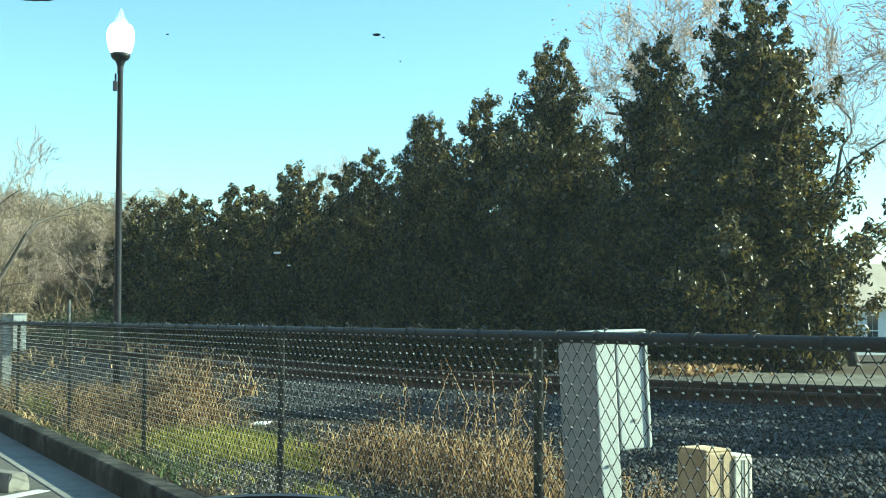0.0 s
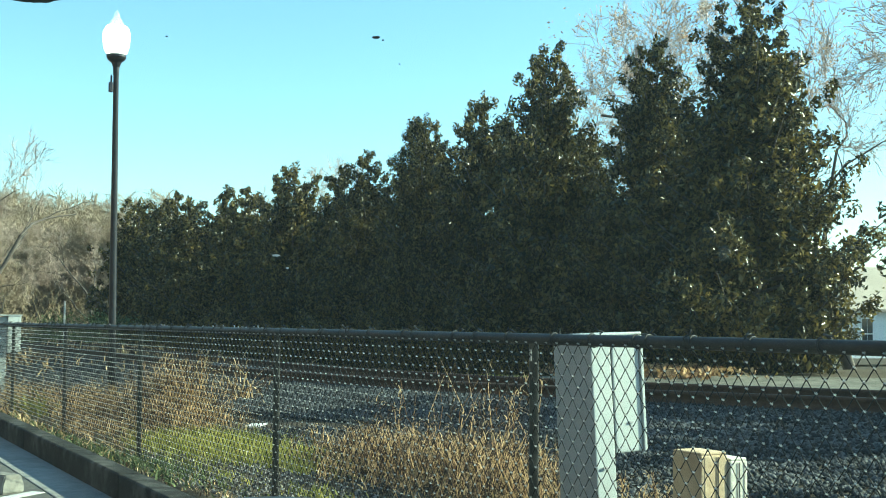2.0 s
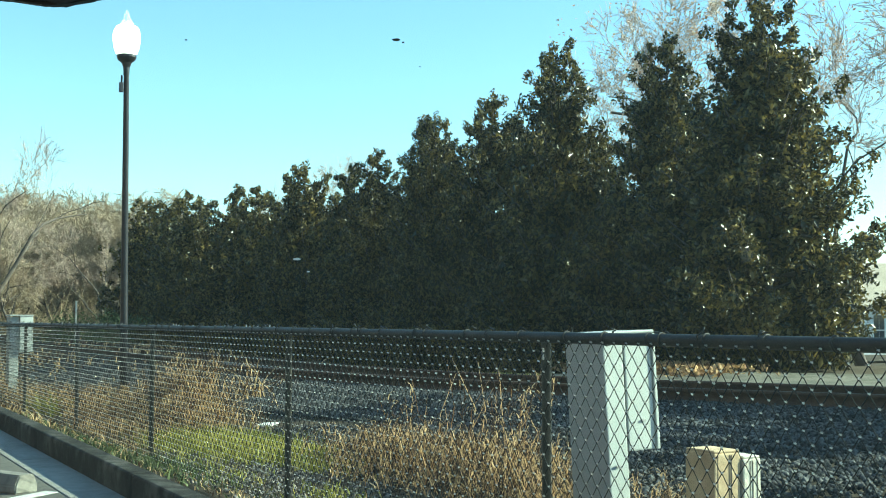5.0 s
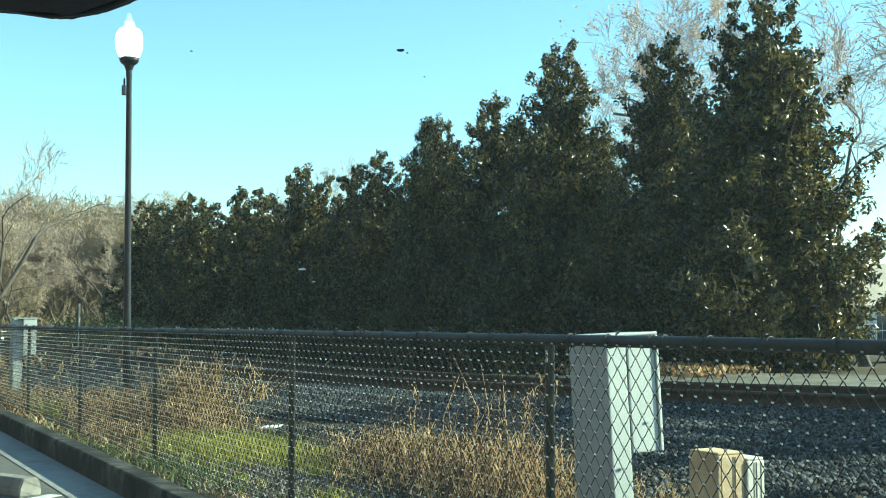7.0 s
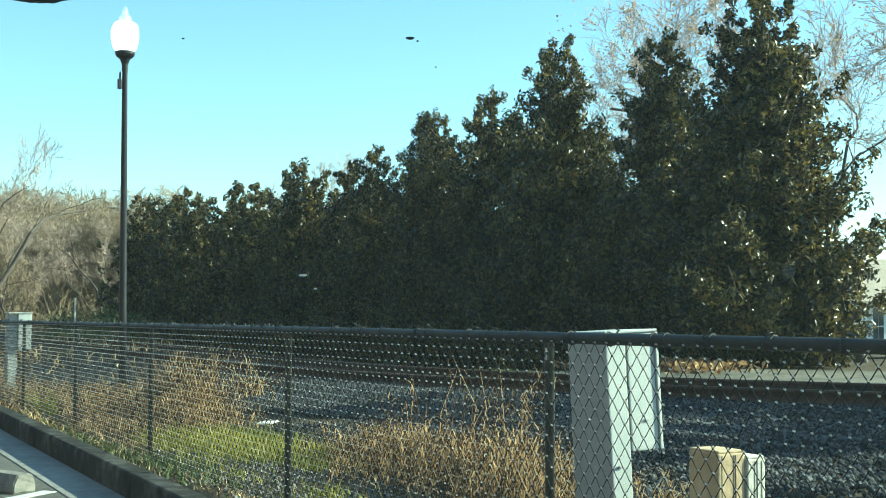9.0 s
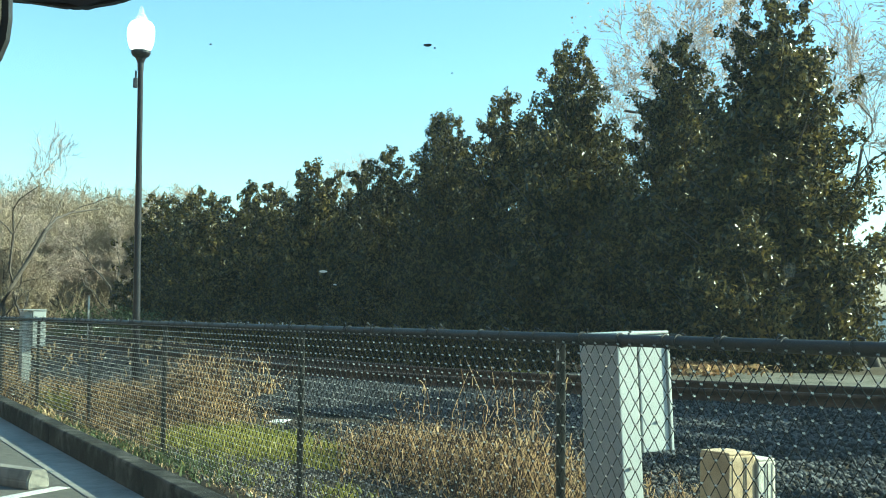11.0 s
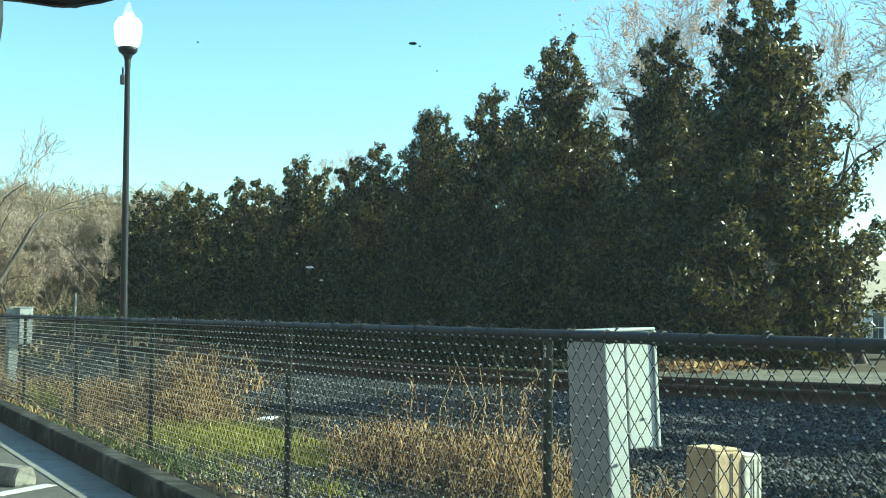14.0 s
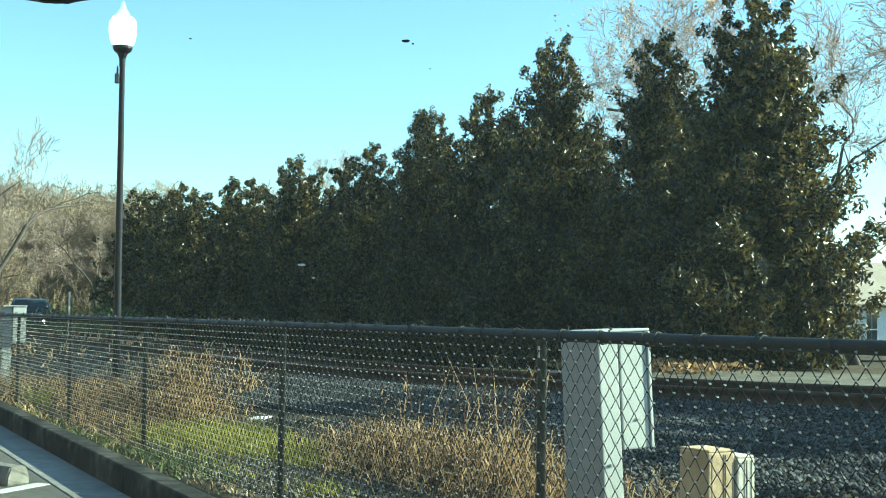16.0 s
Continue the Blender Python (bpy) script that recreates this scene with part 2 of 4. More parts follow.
def tubes(paths, sides=3):
    """Tapered tubes: each path a list of (x, y, z, radius). Returns arrays."""
    V, F, off = [], [], 0
    ang = np.arange(sides) * 2 * np.pi / sides
    for p in paths:
        p = np.asarray(p, float)
        d = np.gradient(p[:, :3], axis=0)
        d /= np.linalg.norm(d, axis=1)[:, None] + 1e-9
        ref = np.where(np.abs(d[:, 2:3]) > 0.9, np.array([[1.0, 0, 0]]), np.array([[0, 0, 1.0]]))
        u = np.cross(d, ref)
        u /= np.linalg.norm(u, axis=1)[:, None] + 1e-9
        w = np.cross(d, u)
        ring = p[:, None, :3] + p[:, None, 3:4] * (np.cos(ang)[None, :, None] * u[:, None] + np.sin(ang)[None, :, None] * w[:, None])
        V.append(ring.reshape(-1, 3))
        n = len(p)
        i = np.arange(n - 1)[:, None] * sides
        j = np.arange(sides)[None]
        k = (j + 1) % sides
        F.append(np.stack([i + j, i + k, i + sides + k, i + sides + j], -1).reshape(-1, 4) + off)
        off += n * sides
    return np.concatenate(V), np.concatenate(F)


# ---- plan ----
KERB_FRONT, KERB_BACK, FENCE_Y, ROAD_Z = 1.93, 2.07, 2.30, -0.14
POST_X, BAY, FENCE_H = -3.58, 2.44, 0.914
NEAR_RAIL = [(-90, 8.6), (-60, 7.9), (-36, 7.1), (-24, 6.55), (-18, 6.35), (-13.9, 6.95), (-12, 7.6), (-10.4, 8.3), (-8.4, 9.4), (-5, 11.3), (2, 15.5), (12, 21.5)]


def spline(pts, n=12):
    pts = [Vector(p) for p in pts]
    out = []
    for i in range(len(pts) - 1):
        a, b, c, d = pts[max(0, i - 1)], pts[i], pts[i + 1], pts[min(len(pts) - 1, i + 2)]
        for k in range(n):
            t = k / n
            out.append(0.5 * (2 * b + (c - a) * t + (2 * a - 5 * b + 4 * c - d) * t * t + (3 * b - a - 3 * c + d) * t ** 3))
    return out + [pts[-1]]


near_line = spline(NEAR_RAIL)
NL = np.array([tuple(p) for p in near_line])
tang = np.gradient(NL, axis=0)
tang /= np.linalg.norm(tang, axis=1)[:, None]
NRM = np.stack([-tang[:, 1], tang[:, 0]], 1)
FAR_L = NL + NRM * 1.5
MID = NL + NRM * 0.75


def track_dist(x, y):
    return float(np.sqrt(((MID - (x, y)) ** 2).sum(1).min()))


def ground_z(x, y):
    if y < KERB_BACK - 0.02:
        return -0.3
    d = track_dist(x, y)
    bed = 0.09 * max(0.0, min(1.0, (3.2 - d) / 1.6))
    bed = bed * bed * (3 - 2 * (bed / 0.09)) / 0.09 if bed < 0.09 else 0.09
    fall = -0.96 * max(0.0, min(1.0, (y - 22) / 36)) if x < 0 else -0.3
    if x < -19:
        beyond = max(0.0, min(1.0, (y - float(np.interp(x, NL[:, 0], NL[:, 1])) - 2.6) / 1.8))
        fall -= 0.5 * beyond * beyond * (3 - 2 * beyond) * min(1.0, (-19 - x) / 3)
    if x < -46:
        fall -= min(1.5, (-46 - x) * 0.028)
    rough = 0.025 * noise.noise((x * 0.9, y * 0.9, 0)) if 2.3 < y < 40 and abs(x) < 70 else 0.0
    return bed + fall + rough


LOT = pose(0, 0, -0.06, 0, 0.57, 0)      # the car park rises gently away from the parked car


def build_ground():
    xs = np.unique(np.concatenate([[-3000, -1500, -600, -300, -200, -140], np.arange(-110, -30, 4.0), np.arange(-30, 3, 0.4), np.arange(3, 40, 6.0), [80, 200, 600, 3000]]))
    ys = np.unique(np.concatenate([[-3000, -800, -200, -60, -20, 0, 2.04, 2.06], np.arange(2.2, 13, 0.3), np.arange(13, 60, 2.5), [80, 120, 200, 400, 1000, 3000]]))
    V = [(x, y, ground_z(x, y)) for y in ys for x in xs]
    n = len(xs)
    F = [(j * n + i, j * n + i + 1, (j + 1) * n + i + 1, (j + 1) * n + i) for j in range(len(ys) - 1) for i in range(n - 1)]
    tagged(new("ground", data_mesh("ground", V, F, M["soil"], True)), "bare brown soil and dry earth beside the railway", "ground", kind="structure")


def build_road():
    bm = a_box(-30, 30, -40, 1.62, -0.24, ROAD_Z)
    road = tagged(part("road", bm, M["asphalt"]), "worn grey asphalt of a parking area", "road", kind="structure")
    road.matrix_basis = LOT
    gutter = empty("gutter", LOT, "pale concrete gutter pan along the kerb", "gutter", kind="structure")
    kerb = empty("kerb", LOT, "grey cast concrete kerb with worn top edge", "kerb", kind="structure")
    L = 3.0
    g = part("slab", a_box(-L / 2 + 0.004, L / 2 - 0.004, 1.624, KERB_FRONT - 0.002, -0.24, ROAD_Z + 0.006, bevel=0.004, seg=1), M["gutter_pan"], gutter)
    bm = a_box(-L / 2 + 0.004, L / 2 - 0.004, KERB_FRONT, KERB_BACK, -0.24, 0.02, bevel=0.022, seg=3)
    k = part("kerbstone", bm, M["kerb_shaded"], kerb)
    for i in range(1, 11):
        for o, p in ((g, gutter), (k, kerb)):
            c = hang(o.name.split(".")[0], o.data, p, pose(3.0 - i * L, 0, 0))
    for o in (g, k):
        o.matrix_basis = pose(3.0, 0, 0)


def build_fence():
    fence = empty("chain_link_fence", pose(0, 0, 0), "black vinyl-coated chain-link fence with round top rail", "fence")
    n_pitch, h = 80, FENCE_H
    dx = BAY / n_pitch
    rows_n = 25
    dz = (h - 0.06) / rows_n
    paths = []
    rng = random.Random(4)
    for i in range(n_pitch):
        for s in (0,):
            p = []
            x = (i + 0.5) * dx
            for r in range(rows_n + 1):
                side = 1 if (r + i) % 2 else -1
                zz = 0.03 + r * dz
                q = x + side * (dx * 0.5 - 0.001)
                p.append((q - side * 0.006, 0.003 * side, zz - 0.006, 0.0018))
                p.append((q, 0.004 * side, zz - 0.002, 0.0022))
                p.append((q, -0.004 * side, zz + 0.002, 0.0022))
                p.append((q - side * 0.006, -0.003 * side, zz + 0.006, 0.0018))
            paths.append(p)
    V, F = tubes(paths, 4)
    mesh_me = data_mesh("mesh_panel", V, F, M["wire"], True)
    # second slot: the painted glint, for the knot faces only
    mesh_me.materials.append(M["wire_glint"])
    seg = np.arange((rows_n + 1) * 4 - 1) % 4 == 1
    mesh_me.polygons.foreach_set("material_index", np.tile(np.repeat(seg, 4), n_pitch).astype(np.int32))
    top = hang("top_rail", data_mesh("top_rail", *tubes([[(0, 0, 0, 0.0185), (BAY / 2, 0, 0, 0.0185), (BAY, 0, 0, 0.0185)]], 16), M["black_vinyl"], True), fence)
    top.matrix_basis = pose(POST_X, FENCE_Y, h - 0.0185)
    post = part("post", lathe(bmesh.new(), [(0.0, -0.2), (0.0165, -0.2), (0.0165, h - 0.03), (0.019, h - 0.028), (0.019, h - 0.01), (0.012, h)], 12), M["post_paint"], fence, smooth=True)
    post.matrix_basis = pose(POST_X, FENCE_Y + 0.03, 0)
    clip = part("clip", a_box(-0.006, 0.006, -0.021, -0.0175, -0.02, 0.02, bevel=0.002), M["pale_metal"], fence, "pale metal clip")
    clip.matrix_basis = pose(POST_X + 0.008, FENCE_Y + 0.03, h - 0.075)
    # wire ties round the rail, their cut ends twisted upwards
    trng = random.Random(9)
    ties = []
    for k in range(4):
        loop = [(0.002 * i - 0.01, 0.0215 * math.cos(i * 0.46), 0.0215 * math.sin(i * 0.46), 0.0028) for i in range(13)]
        end = [(0.018, 0.016, 0.018, 0.003), (0.012 + trng.uniform(-0.02, 0.02), 0.01, 0.028, 0.0032), (trng.uniform(-0.03, 0.04), 0.004, 0.03 + trng.uniform(0, 0.012), 0.003), (trng.uniform(-0.03, 0.05), -0.006, 0.024 + trng.uniform(0, 0.016), 0.002)]
        ties.append(data_mesh("wire_tie", *tubes([loop + end], 5), M["black_vinyl"], True))
    for i in range(110):
        hang("wire_tie", ties[i % 4], fence, pose(POST_X + 2.2 - i * 0.21 + trng.uniform(-0.09, 0.09), FENCE_Y, h - 0.0185, trng.uniform(-40, 40), 0, trng.choice((0, 180))))
    knuckle = []
    for i in range(8 * n_pitch // 2):
        if trng.random() < 0.45:
            continue
        x, z = -BAY - i * dx * 2, trng.uniform(-0.012, 0.003)
        knuckle.append([(x, 0.0, z, 0.002), (x, -0.002, z + 0.011, 0.0024), (x + 0.008, -0.002, z + 0.013, 0.0024), (x + 0.009, 0.0, z + 0.002, 0.002)])
    ends = hang("wire_ends", data_mesh("wire_ends", *tubes(knuckle, 4), M["wire_glint"], True), fence, pose(POST_X, FENCE_Y + 0.012, h - 0.004))
    tagged(ends, "bent wire ends along the rail, glints put into their bright colour", kind="stuff")
    panel = hang("mesh_panel", mesh_me, fence, pose(POST_X, FENCE_Y - 0.022, 0))
    uneven = {1: 0.05, 2: -0.07}
    for n in range(-1, 10):
        x = POST_X - n * BAY
        if n:
            hang("top_rail", top.data, fence, pose(x, FENCE_Y, h - 0.0185))
            hang("post", post.data, fence, pose(x + uneven.get(n, 0.0), FENCE_Y + 0.03, 0))
            hang("mesh_panel", mesh_me, fence, pose(x, FENCE_Y - 0.022, 0))


def build_rails():
    for line, nm in ((NL, "near"), (FAR_L, "far")):
        prof = [(-0.07, 0.0), (0.07, 0.0), (0.07, 0.015), (0.012, 0.035), (0.012, 0.12), (0.035, 0.13), (0.035, 0.165), (-0.035, 0.165), (-0.035, 0.13), (-0.012, 0.12), (-0.012, 0.035), (-0.07, 0.015)]
        V, F = [], []
        k = len(prof)
        for (x, y), (nx, ny) in zip(line, NRM):
            for a, b in prof:
                V.append((x + nx * a, y + ny * a, 0.085 + b))
        for i in range(len(line) - 1):
            for j in range(k):
                F.append((i * k + j, i * k + (j + 1) % k, (i + 1) * k + (j + 1) % k, (i + 1) * k + j))
        me = data_mesh("rail", V, F, M["rail"])
        me.materials.append(M["rail_head"])
        idx = np.zeros(len(F), np.int32)
        idx[6::k] = 1
        me.polygons.foreach_set("material_index", idx)
        tagged(new("rail", me), "rusty brown steel railway rail with worn bright head", "rail", "railway rails")


# ---- trees ----
def leaf_cloud(centres, normals, sizes, rng, aspect=0.42, spread=0.7):
    """Folded leaves: one small diamond of two triangles at each centre, facing about along its normal."""
    n = len(centres)
    d = rng.normal(size=(n, 3))
    d /= np.linalg.norm(d, axis=1)[:, None]
    nrm = normals + spread * rng.normal(size=(n, 3))
    nrm /= np.linalg.norm(nrm, axis=1)[:, None]
    u = np.cross(nrm, d)
    u /= np.linalg.norm(u, axis=1)[:, None] + 1e-9
    w = np.cross(nrm, u)
    L, W = sizes[:, None], sizes[:, None] * aspect
    a = centres - u * L * 0.5
    c = centres + u * L * 0.5 - nrm * L * 0.08
    b = centres + w * W * 0.5 + nrm * L * 0.09
    e = centres - w * W * 0.5 + nrm * L * 0.09
    V = np.stack([a, b, c, e], 1).reshape(-1, 3)
    i = np.arange(n)[:, None] * 4
    F = np.concatenate([i + np.array([[0, 1, 2]]), i + np.array([[0, 2, 3]])], 1).reshape(-1, 3)
    return V, F


def evergreen_meshes(seed, H=7.0, R=2.4, branches=110, per=46, leaf=0.15, taper=0.6):
    """A broad cone of ascending limbs, each ending in tufts of stiff leaves, with gaps between the limbs."""
    rng = np.random.default_rng(seed)
    C, N, S, limbs = [], [], [], []

    def tuft(c, out, cr, m, size):
        d = rng.normal(size=(m, 3)) + out * 0.35
        d /= np.linalg.norm(d, axis=1)[:, None]
        C.append(c + d * cr * rng.uniform(0.35, 1.1, size=(m, 1)))
        N.append(d + np.array([0, 0, 0.35]))
        S.append(size * rng.uniform(0.65, 1.25, size=m))

    for k in range(branches):
        zt = 1 - ((k + rng.uniform(0, 1)) / branches) ** 0.8
        a = k * 2.39996 + rng.normal() * 0.35
        reach = R * (1 - zt) ** taper * min(1.0, 0.5 + 2.4 * zt) * rng.uniform(0.68, 1.16) + 0.08
        rise = reach * rng.uniform(0.25, 0.6) + 0.1
        top = 0.25 + zt * (H - 0.3)
        out = np.array([math.cos(a), math.sin(a), 0.4])
        foot = np.array([0, 0, max(0.15, top - rise)])
        tip = np.array([reach * math.cos(a), reach * math.sin(a), top])
        bow = np.array([0, 0, -0.12 * reach])
        limbs.append([(*foot, 0.035), (*(foot * 0.5 + tip * 0.5 + bow), 0.022), (*tip, 0.008)])
        n = 3 + int(reach * 3.2)
        for i in range(n):
            f = 0.3 + 0.7 * (i + rng.uniform(0, 0.6)) / n
            side = np.array([-math.sin(a), math.cos(a), 0]) * rng.normal() * 0.2 * reach * f
            c = foot * (1 - f) + tip * f + bow * 4 * f * (1 - f) + side + rng.normal(size=3) * 0.06
            cr = rng.uniform(0.15, 0.3) * (0.62 + 0.38 * (1 - zt))
            tuft(c, out, cr, int(per * (0.5 + 2.2 * cr)), leaf)
    for k in range(15):
        z = H * (0.8 + 0.2 * k / 14)
        tuft(np.array([rng.normal() * 0.07, rng.normal() * 0.07, z - 0.12]), np.array([0, 0, 1.0]), rng.uniform(0.1, 0.19), per // 2, leaf)
    for k in range(230):
        zt = rng.uniform(0.0, 0.8)
        a = rng.uniform(0, 6.283)
        r = R * (1 - zt) ** (taper + 0.1) * rng.uniform(0.1, 0.66)
        tuft(np.array([r * math.cos(a), r * math.sin(a), 0.3 + zt * H * 0.95]), np.zeros(3), rng.uniform(0.25, 0.45), int(per * 0.8), leaf * 1.6)
    V, F = leaf_cloud(np.concatenate(C), np.concatenate(N), np.concatenate(S), rng, 0.44)
    V[:, 2] = np.maximum(V[:, 2], 0.03)
    crown = data_mesh("crown", V, F, M["leaf"])
    paths = [[(0, 0, -0.1, 0.16), (0.03, 0.02, H * 0.3, 0.12), (-0.02, 0.04, H * 0.65, 0.07), (0, 0, H * 0.95, 0.02)]] + limbs
    V, F = tubes(paths, 5)
    return crown, data_mesh("trunk", V, F, M["bark"], True)


def build_evergreens():
    kinds = [evergreen_meshes(s, 7.0, r, 130, 54, 0.125, tp) for s, r, tp in ((11, 2.85, 0.58), (12, 2.45, 0.52), (13, 2.5, 0.5), (14, 2.4, 0.42))]
    kinds += [evergreen_meshes(s, 7.0, r, 92, 36, 0.17, tp) for s, r, tp in ((15, 2.4, 0.36), (16, 2.3, 0.42), (17, 2.5, 0.34), (18, 2.3, 0.4))]
    # along the row: place, height of the top, breadth, kind, distance behind the row; the last ones stand out of view and shade the track
    row = [(-17.95, 7.45, 1.0, 0, 0), (-21.2, 7.15, 0.9, 1, 0.3), (-24.8, 7.65, 0.92, 2, -0.2), (-28.4, 7.1, 0.86, 3, 0.2), (-30.9, 6.85, 0.78, 3, -0.2), (-32.3, 7.0, 0.72, 1, 0.3), (-35.1, 6.3, 0.82, 1, 0), (-37.7, 6.15, 0.75, 3, 0.2),
           (-40.6, 6.55, 0.78, 2, -0.2), (-42.8, 6.35, 0.8, 0, 0.3), (-45.8, 6.2, 0.85, 3, 0), (-49.1, 6.55, 0.95, 1, 0.2), (-52.3, 6.3, 0.95, 2, -0.3), (-55.5, 6.9, 1.0, 3, 0), (-58.7, 6.6, 1.0, 0, 0.3), (-61.7, 7.1, 1.1, 2, 0),
           (-19.6, 4.9, 0.85, 3, 1.6), (-23.0, 5.6, 0.9, 0, 2.4), (-26.6, 5.8, 0.9, 1, 2.4), (-29.6, 5.7, 0.8, 2, 2.4), (-34.0, 5.2, 0.9, 1, 2.2), (-39.0, 5.0, 0.9, 3, 2.2), (-44.5, 5.1, 0.95, 2, 2.2),
           (-5.6, 8.5, 1.25, 2, 2.4), (-2.5, 8.3, 1.25, 1, 2.4), (0.8, 8.2, 1.25, 2, 2.4), (4.0, 8.2, 1.25, 3, 2.4), (7.2, 8.2, 1.25, 0, 2.4)]
    for i, (x, top, b, k, back) in enumerate(row):
        z = ground_z(x, 16.6 + back)
        t = empty("evergreen_tree", pose(x, 16.6 + back, z, 0, 0, 67 * i), "dense dark green glossy-leaved evergreen tree in a row", "tree", "row of evergreens beside the track")
        t.scale = (b, b, (top - z) / 7.05)
        k += 4 if x < -36 or x > -10 else 0
        hang("crown", kinds[k][0], t)
        hang("trunk", kinds[k][1], t)


def bare_paths(seed, H, levels=5, spread=0.55, r0=0.16, gnarl=0.16, rmin=0.006, kids=1):
    rng = np.random.default_rng(seed)
    paths, tips = [], []

    def grow(p, d, length, r, lev):
        pts = [(*p, r)]
        n = 4
        for i in range(n):
            d = d + rng.normal(size=3) * gnarl + np.array([0, 0, 0.05])
            d = d / np.linalg.norm(d)
            p = p + d * length / n
            pts.append((*p, r * (1 - 0.5 * (i + 1) / n)))
            if lev > 0 and i >= 1:
                for _ in range(kids if lev > 2 else 2):
                    side = rng.normal(size=3)
                    side -= d * side.dot(d)
                    side /= np.linalg.norm(side) + 1e-9
                    nd = d * (1 - spread * 0.5) + side * spread * rng.uniform(0.7, 1.5)
                    grow(p, nd / np.linalg.norm(nd), length * rng.uniform(0.5, 0.75), r * 0.45, lev - 1)
        paths.append(pts)
        tips.append(p)

    grow(np.array([0.0, 0, -0.1]), np.array([0, 0, 1.0]), H * 0.48, r0, levels)
    k = H / max(q[2] for p in paths for q in p)
    rim = 0.42 * H / k
    paths = [p for p in paths if math.hypot(p[0][0], p[0][1]) < rim]
    tips = [t for t in tips if math.hypot(t[0], t[1]) < rim * 1.15]
    paths = [[(x * k, y * k, z * k if z > 0 else z, max(r, rmin)) for x, y, z, r in p] for p in paths]
    return paths, np.array(tips) * k


def bare_tree_mesh(seed, H, levels=5, r0=0.16, spread=0.55, rmin=0.006, kids=1):
    paths, tips = bare_paths(seed, H, levels, spread, r0, 0.16, rmin, kids)
    thick = [p for p in paths if p[0][3] > 0.03]
    fine = [p for p in paths if p[0][3] <= 0.03]
    a = data_mesh("trunk", *tubes(thick, 6), M["bark"], True)
    b = data_mesh("twig_crown", *tubes(fine, 3), M["twig" if rmin > 0.015 else "twig_dark"])
    return a, b, tips


def build_bare_trees():
    kinds = [bare_tree_mesh(s, 12.0, 6, 0.17, sp, 0.0075, 1) for s, sp in ((21, 0.42), (22, 0.5))]
    kinds += [bare_tree_mesh(s, 12.0, 5, 0.2, sp, 0.02, 2) for s, sp in ((24, 0.7), (25, 0.8), (26, 0.6))]
    rng = np.random.default_rng(5)
    leaves = []
    for a, b, tips in kinds:
        c = np.repeat(tips[rng.random(len(tips)) < 0.2], 2, 0)
        c = c + rng.normal(size=c.shape) * 0.12
        V, F = leaf_cloud(c, np.tile([0, 0, 1.0], (len(c), 1)), np.full(len(c), 0.1), rng, 0.6, 1.2)
        leaves.append(data_mesh("leaves", V, F, M["autumn"]))
    # place, size, kind, leaves left
    spots = [(-31.6, 26.0, 0.95, 0, True), (-33.0, 25.4, 0.92, 1, True), (-29.6, 26.7, 1.1, 1, True), (-25.0, 26.8, 1.1, 0, True), (-18.6, 27.5, 1.1, 1, True),
             (-55, 24.3, 0.8, 1, False), (-60, 24.8, 0.8, 0, False), (-66, 25.0, 0.78, 1, False),
             (-62.5, 8.6, 0.95, 0, False), (-79, 13.6, 0.72, 1, False), (-84, 16.6, 0.82, 0, False), (-81, 18.4, 0.75, 1, False), (-88, 14.8, 0.85, 3, False), (-93, 17.4, 1.0, 4, False), (-94, 19.6, 1.0, 3, False), (-89, 20.5, 0.98, 2, False), (-95, 23, 1.05, 4, False), (-108, 21, 1.15, 3, False), (-109, 19, 1.2, 2, False), (-115, 18, 1.3, 4, False),
             (-112, 24.4, 1.2, 3, False), (-98, 15.0, 1.0, 4, False), (-102, 27, 1.15, 2, False), (-120, 22, 1.3, 3, False), (-84, 22.5, 0.8, 4, False), (-86, 17.5, 0.75, 2, False), (-80, 11.5, 0.7, 4, False), (-118, 12, 1.35, 2, False), (-99, 8, 1.2, 3, False)]
    for i, (x, y, s, k, lv) in enumerate(spots):
        t = empty("bare_tree", pose(x, y, ground_z(x, y), 0, 0, 50 * i + (180 if i < 2 else 0)), "bare winter tree with a few rust-coloured leaves" if lv else "bare grey-brown winter tree with fine twigs", "tree", "bare trees behind the row")
        t.scale = (s, s, s)
        hang("trunk", kinds[k][0], t)
        hang("twig_crown", kinds[k][1], t)
        if lv:
            hang("leaves", leaves[k], t, None, "scattered rust-coloured leaves")


